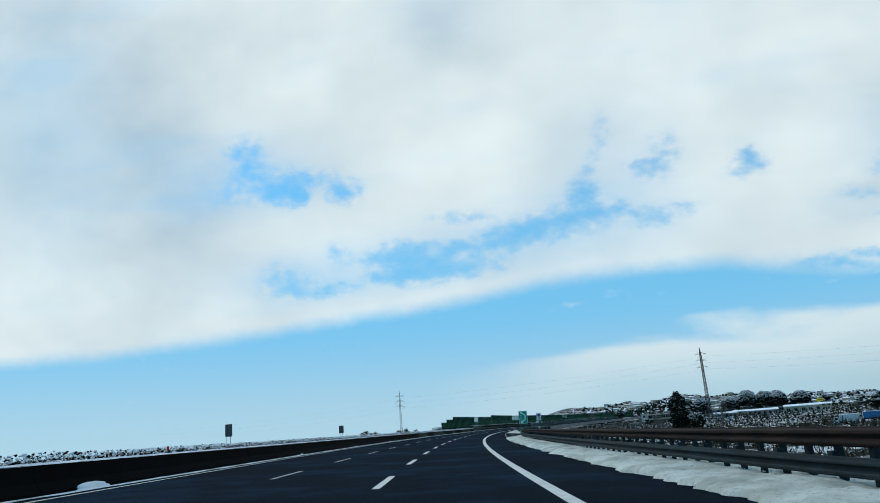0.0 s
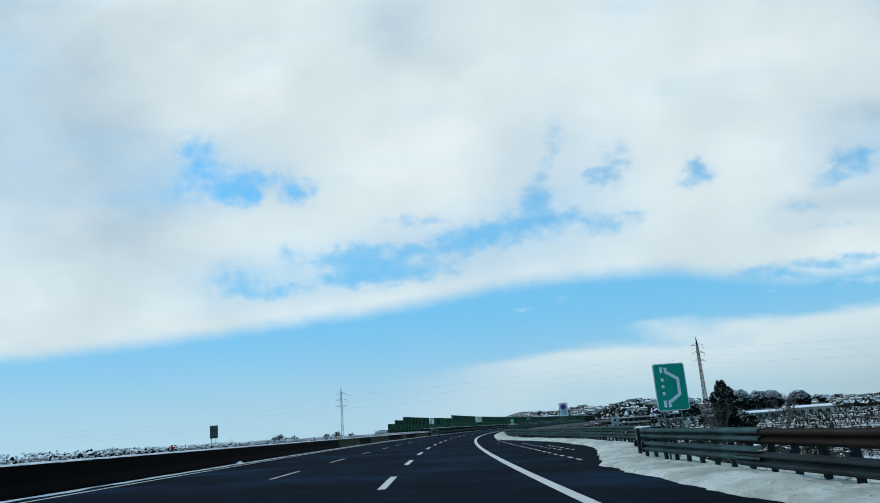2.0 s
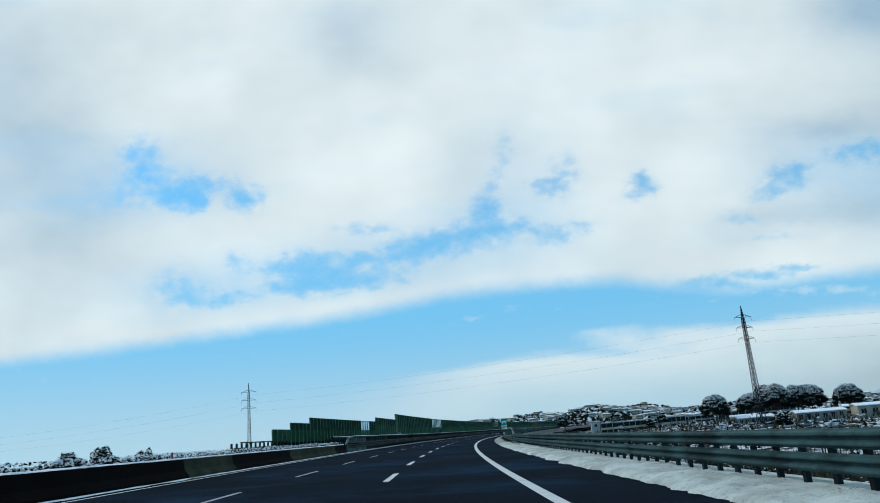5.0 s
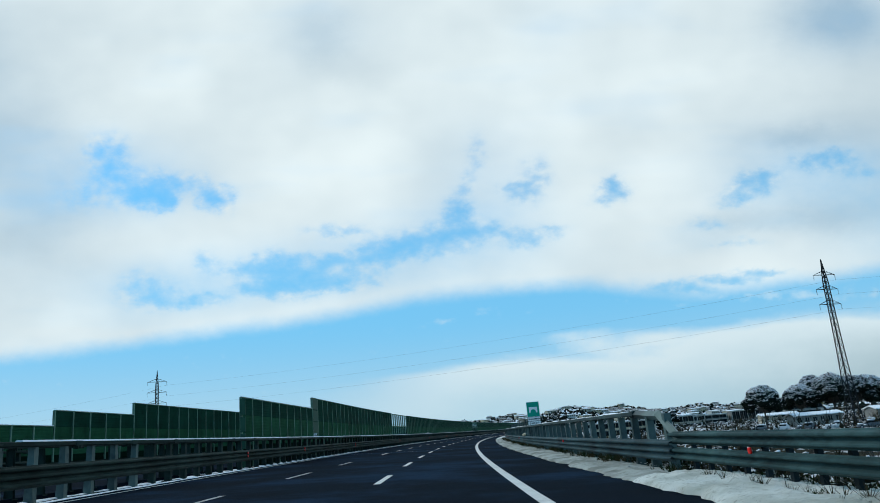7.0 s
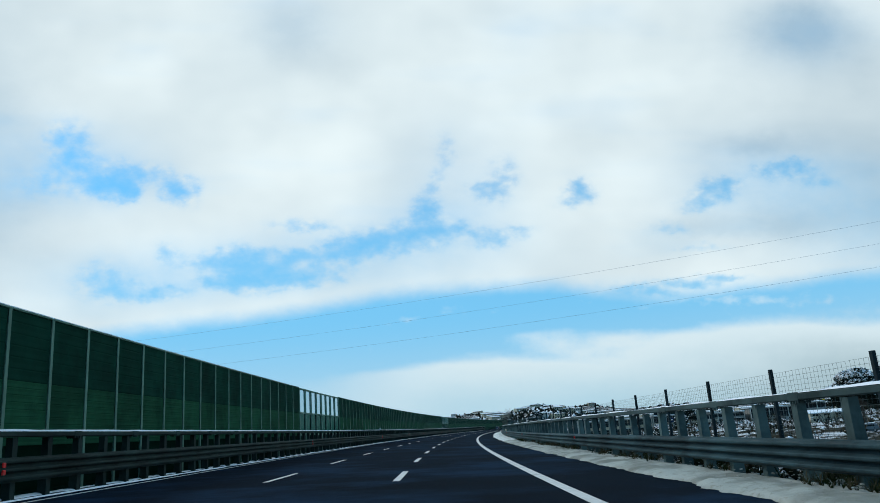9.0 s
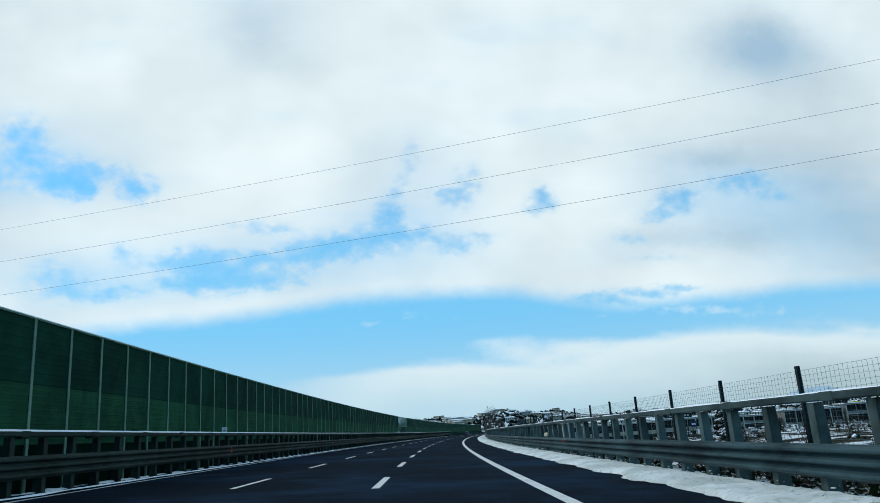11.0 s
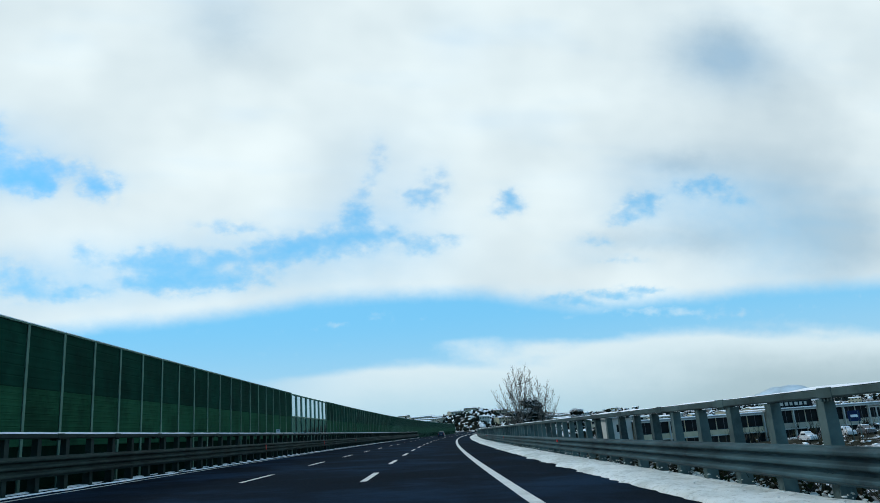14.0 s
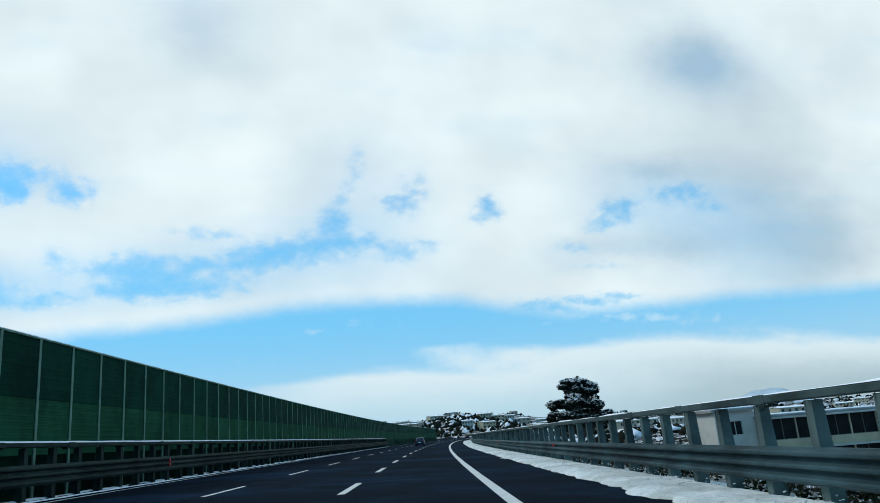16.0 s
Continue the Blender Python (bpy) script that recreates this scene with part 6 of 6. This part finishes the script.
# viaduct name sign
m = rm(263.4, 6.6)
r = root("road_sign", m, "green viaduct sign with a bridge symbol above two white name plates", "road sign")
L3 = 6.05
c = rm(263.4, L3, 2.68)
plate(r, "panel", 0.88, 1.02, SIGN_WHITE, c, "white sign border", bevel=0.04)
plate(r, "face", 0.84, 0.98, SIGN_GREEN, c @ Matrix.Translation((0, -0.012, 0)), "green sign face", 0.01, 0.03)
f = c @ Matrix.Translation((0, -0.013, 0))
arch = [(0.20 * math.cos(math.pi * i / 14), -0.22 + 0.22 * math.sin(math.pi * i / 14)) for i in range(15)]
shape(r, "symbol", [(0.29, -0.22)] + [(-0.0 + a, b) for a, b in arch] + [(-0.29, -0.22), (-0.29, -0.18), (-0.29, 0.16), (0.29, 0.16)], SIGN_WHITE, f)
for z, hgt, txt, wd in ((2.03, 0.28, "Acqua Marcia", 0.78), (1.74, 0.28, "650 m", 0.40)):
    c2 = rm(263.4, L3, z)
    plate(r, "plate", 0.88, hgt, SIGN_BLACK, c2, bevel=0.02)
    plate(r, "face", 0.85, hgt - 0.03, SIGN_WHITE, c2 @ Matrix.Translation((0, -0.012, 0)), "white name plate", 0.01, 0.02)
    writing(r, txt, 0.17 if wd > 0.5 else 0.2, SIGN_BLACK, c2 @ Matrix.Translation((0, -0.013, 0)), wd)
    if wd < 0.5:
        for x in (-0.30, 0.30):
            shape(r, "arrow", [(x - 0.012, -0.09), (x + 0.012, -0.09), (x + 0.012, 0.03), (x + 0.045, 0.03), (x, 0.10), (x - 0.045, 0.03), (x - 0.012, 0.03)], SIGN_BLACK, c2 @ Matrix.Translation((0, -0.013, 0)))
for x in (5.85, 6.25):
    bm = bmesh.new()
    rod(bm, rd(263.5, x, 1.55), rd(263.5, x, 3.1), 0.03, 0.03, 8)
    child("pole", mesh_of(bm, "pole", STEEL), r)

# dark sign backs beyond the median
for x, y, z, w, h in ((-29.9, 104.5, 3.6, 1.0, 1.7), (-20.3, 151.2, 3.1, 0.95, 1.5)):
    m = Matrix.Translation((x, y, gz(x, y))) @ Matrix.Rotation(radians(-2), 4, "Z")
    r = root("road_sign", m, "back of a dark traffic sign on two posts", "road sign", "sign backs across the median")
    plate(r, "panel", w, h, SIGN_GREY, Matrix.Translation((x, y, z)), bevel=0.04)
    bm = bmesh.new()
    for q in (-0.25, 0.25):
        rod(bm, (x + q, y - 0.05, gz(x, y) - 0.2), (x + q, y - 0.05, z + h / 2 - 0.1), 0.035, 0.035, 6)
    child("pole", mesh_of(bm, "pole", SIGN_GREY), r)
    for q in (-0.4, 0.4):
        bm = bmesh.new()
        box(bm, x - w / 2 + 0.05, x + w / 2 - 0.05, y - 0.03, y - 0.004, z + q * h / 2 - 0.03, z + q * h / 2 + 0.03)
        child("bracket", mesh_of(bm, "bracket", SIGN_GREY), r)

# ---- wire fence on the viaduct edge ----
bm = bmesh.new()
for i in range(21):
    z = 0.15 + 0.1015 * i
    rod(bm, (0, 0, z), (0, 3.985, z), 0.0026, 0.0026, 3, caps=False)
for j in range(27):
    y = 3.985 * j / 27
    rod(bm, (0, y, 0.15), (0, y, 2.18), 0.0025, 0.0025, 3, caps=False)
NET = mesh_of(bm, "wire_mesh", STEEL)
FPOST = boxmesh("post", (-0.035, 0.035, -0.05, 0.05, -0.9, 2.28), STEEL_DARK, 0.006)
fen = root("wire_fence", rm(278.4, 7.1), "wire mesh fence on steel posts along the viaduct edge", "fence")
for k in range(33):
    s = 277.9 + 3.985 * k
    child("post", FPOST, fen, rm(s, 7.1))
    if k < 32:
        child("wire_mesh", NET, fen, rm(s, 7.1))


# ---- small things ----
PLASTIC = material("weathered_plastic", (0.50, 0.47, 0.30), 0.6, vary=0.2, scale=2, fine=20, bump=0.1, other=(0.16, 0.13, 0.09), amount=0.6)
SACK = material("sack_cloth", (0.52, 0.49, 0.36), 0.9, vary=0.15, scale=5, fine=40, bump=0.4)
m = rm(94.4, 9.0)
r = root("crash_drum", m, "pale yellow plastic crash drum standing in snow", "drum")
bm = bmesh.new()
for z0, z1, a, b in ((0.0, 0.12, 0.52, 0.50), (0.12, 0.40, 0.46, 0.37), (0.40, 0.90, 0.36, 0.34), (0.90, 0.96, 0.38, 0.37)):
    rod(bm, (0, 0, z0), (0, 0, z1), a, b, 24)
child("drum", mesh_of(bm, "drum", PLASTIC), r, m @ Matrix.Translation((0, 0, 0.03)))
bm = bmesh.new()
rod(bm, (0, 0, 0.0), (0, 0, 0.05), 0.35, 0.30, 20)
child("snow", mesh_of(bm, "snow", SNOW_CLEAN), r, m @ Matrix.Translation((0, 0, 0.99)), "snow on the lid")

for s, k in ((274.0, 1.0), (377.4, 0.8)):
    bm = bmesh.new()
    bmesh.ops.create_icosphere(bm, subdivisions=3, radius=1)
    for v in bm.verts:
        q = v.co * 2.1
        v.co *= 1 + 0.16 * noise.noise((q.x + s, q.y, q.z))
        v.co = Vector((v.co.x * 0.17 * (1 - 0.25 * abs(v.co.y)), v.co.y * 0.68, max(v.co.z, -0.75) * 0.13 * (1 - 0.3 * v.co.y)))
    thing("sandbag", mesh_of(bm, "sandbag", SACK, smooth=True), rm(s, VR - 0.04, 0.96) @ Matrix.Diagonal((k, k, 1, 1)), "pale sack lying on the viaduct guardrail beam", "sandbag", "sacks on the guardrail")

for s in (272.8, 373.7, 481.7):
    m = rm(s, VL - 0.1, 1.66)
    r = root("marker_plate", m, "small square white marker plate with dark bars", "marker", "markers on the top rail")
    child("stem", boxmesh("stem", (-0.02, 0.02, 0.0, 0.03, -0.01, 0.30), SIGN_GREY, 0.004), r, m)
    child("plate", boxmesh("plate", (-0.13, 0.13, -0.02, -0.004, 0.02, 0.28), SIGN_WHITE, 0.004), r, m)
    for x0, x1, z0, z1 in ((-0.09, -0.05, 0.06, 0.15), (-0.02, 0.02, 0.06, 0.15), (0.05, 0.09, 0.06, 0.15), (-0.05, -0.01, 0.18, 0.24), (0.02, 0.06, 0.18, 0.24)):
        child("bar", boxmesh("bar", (x0, x1, -0.026, -0.021, z0, z1), SIGN_BLACK), r, m)

# snow-topped pole and mast far off on the hill
for x, y, h in ((210, 700, 9.0), (300, 620, 11.0), (150, 690, 7.0), (128, 590, 5.0)):
    b = gz(x, y)
    bm = bmesh.new()
    rod(bm, (0, 0, -0.3), (0, 0, h), 0.12, 0.07, 8)
    rod(bm, (-0.8, 0, h - 0.6), (0.8, 0, h - 0.6), 0.05, 0.05, 6)
    thing("utility_pole", mesh_of(bm, "utility_pole", LATTICE), Matrix.Translation((x, y, b)), "thin utility pole with a short crossarm", "utility pole", "utility poles")


# ---- the car ahead ----
PAINT = material("dark_blue_paint", (0.012, 0.028, 0.05), 0.4, metal=0.1, vary=0.08, scale=1, fine=20, bump=0.0, spec=0.2, coat=0.2)
TYRE = material("tyre", (0.012, 0.012, 0.012), 0.85, vary=0.2, scale=4, fine=30, bump=0.1)
ALLOY = material("alloy", (0.35, 0.36, 0.37), 0.35, metal=0.8, vary=0.1, scale=3, fine=20, bump=0.0)
TAIL = material("tail_lamp", (0.35, 0.01, 0.01), 0.25, vary=0.1, scale=4, fine=20, bump=0.0)


def car(m, label, paint, group="", snowy=False):
    r = root("car", m, label, "car", group)

    def loft(name, rows, mat, inset):
        bm = bmesh.new()
        rings = []
        for y, w, z0, z1, c in rows:
            rings.append([bm.verts.new(q) for q in ((-w, y, z0), (w, y, z0), (w + c, y, z0 + (z1 - z0) * 0.5), (w - inset, y, z1 - 0.03), (w - inset - 0.08, y, z1), (-w + inset + 0.08, y, z1), (-w + inset, y, z1 - 0.03), (-w - c, y, z0 + (z1 - z0) * 0.5))])
        for a, b in zip(rings, rings[1:]):
            for i in range(8):
                bm.faces.new((a[i], a[(i + 1) % 8], b[(i + 1) % 8], b[i]))
        bm.faces.new(rings[0])
        bm.faces.new(list(reversed(rings[-1])))
        return mesh_of(bm, name, mat, smooth=False)
    body = [(-1.95, 0.72, 0.32, 0.78, 0.02), (-1.88, 0.80, 0.24, 0.92, 0.03), (-1.2, 0.84, 0.20, 0.96, 0.03), (0.6, 0.84, 0.20, 0.93, 0.03), (1.5, 0.82, 0.22, 0.82, 0.03), (1.9, 0.72, 0.28, 0.66, 0.02)]
    cab = [(-1.86, 0.70, 0.90, 0.95, 0.0), (-1.55, 0.72, 0.92, 1.40, 0.0), (-1.0, 0.74, 0.92, 1.48, 0.0), (-0.1, 0.74, 0.92, 1.47, 0.0), (0.55, 0.72, 0.92, 1.12, 0.0), (0.95, 0.70, 0.88, 0.92, 0.0)]
    child("body", loft("body", body, paint, 0.03), r, m)
    child("cabin", loft("cabin", cab, paint, 0.14), r, m)
    shape(r, "rear_window", [(-0.52, 0.0), (0.52, 0.0), (0.44, 0.34), (-0.44, 0.34)], DARKGLASS, m @ Matrix.Translation((0, -1.80, 1.0)) @ Matrix.Rotation(radians(-32), 4, "X"))
    for sx in (-1, 1):
        bm = bmesh.new()
        box(bm, sx * 0.735 - 0.01, sx * 0.735 + 0.01, -1.2, 0.35, 0.98, 1.28, bevel=0.004)
        child("side_window", mesh_of(bm, "side_window", DARKGLASS), r, m)
        bm = bmesh.new()
        box(bm, sx * 0.70 - 0.10, sx * 0.70 + 0.10, -1.97, -1.86, 0.70, 0.90, bevel=0.02)
        child("tail_lamp", mesh_of(bm, "tail_lamp", TAIL), r, m, "red tail lamp")
        for y in (-1.2, 1.25):
            bm = bmesh.new()
            rod(bm, (sx * 0.66, y, 0.30), (sx * 0.86, y, 0.30), 0.30, 0.30, 24)
            w = child("wheel", mesh_of(bm, "wheel", TYRE), r, m)
            bm = bmesh.new()
            rod(bm, (sx * 0.80, y, 0.30), (sx * 0.868, y, 0.30), 0.19, 0.17, 16)
            child("rim", mesh_of(bm, "rim", ALLOY), w, m)
    bm = bmesh.new()
    box(bm, -0.26, 0.26, -1.975, -1.955, 0.56, 0.67)
    child("plate", mesh_of(bm, "plate", SIGN_WHITE), r, m, "plain white number plate")
    bm = bmesh.new()
    box(bm, -0.80, 0.80, -2.02, -1.90, 0.30, 0.50, bevel=0.03)
    child("bumper", mesh_of(bm, "bumper", paint), r, m)
    if snowy:
        bm = bmesh.new()
        for x0, x1, y0, y1, z in ((-0.56, 0.56, -1.5, 0.0, 1.475), (-0.68, 0.68, 0.75, 1.7, 0.87)):
            box(bm, x0, x1, y0, y1, z - 0.06, z + 0.10, bevel=0.05)
        child("snow", mesh_of(bm, "snow", SNOW_CLEAN), r, m, "snow lying on the roof and bonnet")
    return r


car(rm(628, -3.6, 0.0), "small dark blue hatchback in the middle lane", PAINT)
WHITE_PAINT = material("white_paint", (0.55, 0.56, 0.56), 0.3, vary=0.05, scale=1, fine=20, bump=0.0, spec=0.4, coat=0.5)
GREY_PAINT = material("grey_paint", (0.10, 0.11, 0.12), 0.3, metal=0.3, vary=0.05, scale=1, fine=20, bump=0.0, spec=0.4, coat=0.5)


def park(x, y, yaw):
    return Matrix.Translation((x, y, gz(x, y) + 0.02)) @ Matrix.Rotation(radians(yaw), 4, "Z")


rp = random.Random(31)
first = {}
# the works yard, and a row in the field beyond the lay-by
for i, (x, y, yaw) in enumerate([(176 + 3.1 * k, 493 - 1.6 * k, 155) for k in range(5)] + [(171 + 3.0 * k, 519 - 1.2 * k, 160) for k in range(4)] + [(117 + 1.6 * k, 300 + 11.0 * k, 60) for k in range(8)]):
    kind = i % 2
    if kind not in first:
        first[kind] = car(park(x, y, yaw), "parked white car under a cap of snow" if kind else "parked grey car under a cap of snow", WHITE_PAINT if kind else GREY_PAINT, "parked cars in the valley", True)
    else:
        copy_thing(first[kind], park(x, y, yaw + rp.uniform(-6, 6)))


def lorry(m, label, box_mat, cab_mat):
    """A box lorry, its nose towards +y."""
    r = root("lorry", m, label, "lorry", "lorries in the field")
    child("body", boxmesh("body", (-1.2, 1.2, -3.4, 2.4, 1.0, 3.3), box_mat, 0.05), r, m)
    bm = bmesh.new()
    pr = ((2.6, 0.55), (4.3, 0.55), (4.3, 1.5), (3.95, 2.6), (2.6, 2.7))
    a = [bm.verts.new((-1.15, y, z)) for y, z in pr]
    b = [bm.verts.new((1.15, y, z)) for y, z in pr]
    for i in range(5):
        bm.faces.new((a[i], a[(i + 1) % 5], b[(i + 1) % 5], b[i]))
    bm.faces.new(a)
    bm.faces.new(list(reversed(b)))
    child("cab", mesh_of(bm, "cab", cab_mat), r, m)
    for sx in (-1, 1):
        child("side_window", boxmesh("side_window", (sx * 1.16 - 0.012, sx * 1.16 + 0.012, 2.9, 3.8, 1.6, 2.3), DARKGLASS, 0.004), r, m)
        for y in (-2.3, -1.2, 3.4):
            bm = bmesh.new()
            rod(bm, (sx * 0.85, y, 0.48), (sx * 1.15, y, 0.48), 0.48, 0.48, 20)
            w = child("wheel", mesh_of(bm, "wheel", TYRE), r, m)
            bm = bmesh.new()
            rod(bm, (sx * 1.1, y, 0.48), (sx * 1.165, y, 0.48), 0.24, 0.20, 12)
            child("rim", mesh_of(bm, "rim", ALLOY), w, m)
    child("chassis", boxmesh("chassis", (-0.5, 0.5, -3.3, 4.1, 0.6, 0.99), TYRE, 0.02), r, m)
    child("snow", boxmesh("snow", (-1.15, 1.15, -3.35, 2.35, 3.302, 3.40), SNOW_CLEAN, 0.04), r, m, "snow on the roof")


TARP = material("blue_tarpaulin", (0.03, 0.14, 0.30), 0.6, vary=0.15, scale=1.5, fine=15, bump=0.1)
lorry(park(88, 160, 62) @ Matrix.Scale(0.62, 4), "white box lorry parked in the snowy field", WHITE_PAINT, WHITE_PAINT)
lorry(park(98, 168, 62) @ Matrix.Scale(0.62, 4), "lorry with a blue tarpaulin body parked in the snowy field", TARP, WHITE_PAINT)

# plain sign boards in the valley
SIGN_NAVY = material("sign_navy", (0.008, 0.02, 0.07), 0.5, vary=0.06, scale=2, fine=30, bump=0.0, spec=0.1)
SIGN_YELLOW = material("sign_yellow", (0.75, 0.55, 0.03), 0.4, vary=0.06, scale=2, fine=30, bump=0.0)
for x, y, z, w, h, mat, lab, yaw in ((304, 585, 2.2, 6.6, 2.4, SIGN_YELLOW, "large yellow sign board on two posts among bushes", -46), (168.5, 507, -0.6, 1.7, 1.6, SIGN_NAVY, "blue forecourt sign board with a white bar", -30)):
    m = Matrix.Translation((x, y, gz(x, y))) @ Matrix.Rotation(radians(yaw), 4, "Z")
    r = root("sign_board", m, lab, "sign", "sign boards in the valley")
    c = Matrix.Translation((x, y, z)) @ Matrix.Rotation(radians(yaw), 4, "Z")
    plate(r, "panel", w, h, mat, c, t=0.12, bevel=0.04)
    shape(r, "bar", [(-w * 0.3, -0.2), (w * 0.3, -0.2), (w * 0.3, 0.2), (-w * 0.3, 0.2)], SIGN_WHITE if mat is SIGN_NAVY else SIGN_BLACK, c)
    poles(r, m, (-w * 0.35, w * 0.35), -0.3, z + h * 0.4 - gz(x, y), 0.07)

# hill on the horizon; distance haze is mixed into its pale blue-grey colour
HILL = material("hazed_hill", (0.50, 0.58, 0.62), 0.95, vary=0.25, scale=0.01, fine=0.05, bump=0.0, other=(0.58, 0.66, 0.71), amount=0.5, spec=0.0)
bm = bmesh.new()
rows = []
for i in range(13):
    u = -1 + i / 6
    rows.append([])
    for k in range(25):
        v = -1 + k / 12
        zz = 60 * max(0.0, 1 - u * u) ** 1.2 * max(0.0, 1 - v * v) ** 1.3 * (1 + 0.18 * noise.noise((u * 2.5, v * 3.5, 4.0)))
        rows[-1].append(bm.verts.new((190 * v, 160 * u, zz)))
for a, b in zip(rows, rows[1:]):
    for i in range(24):
        bm.faces.new((a[i], a[i + 1], b[i + 1], b[i]))
hx, hy = 75 + 3000 * math.sin(radians(44.2)), 420 + 3000 * math.cos(radians(44.2))
thing("backdrop", mesh_of(bm, "backdrop", HILL, smooth=True), Matrix.Translation((hx, hy, gz(hx, hy) - 2)) @ Matrix.Rotation(radians(-44), 4, "Z"), "far hill on the horizon, blue-grey haze put into its colour", "hill", kind="structure")
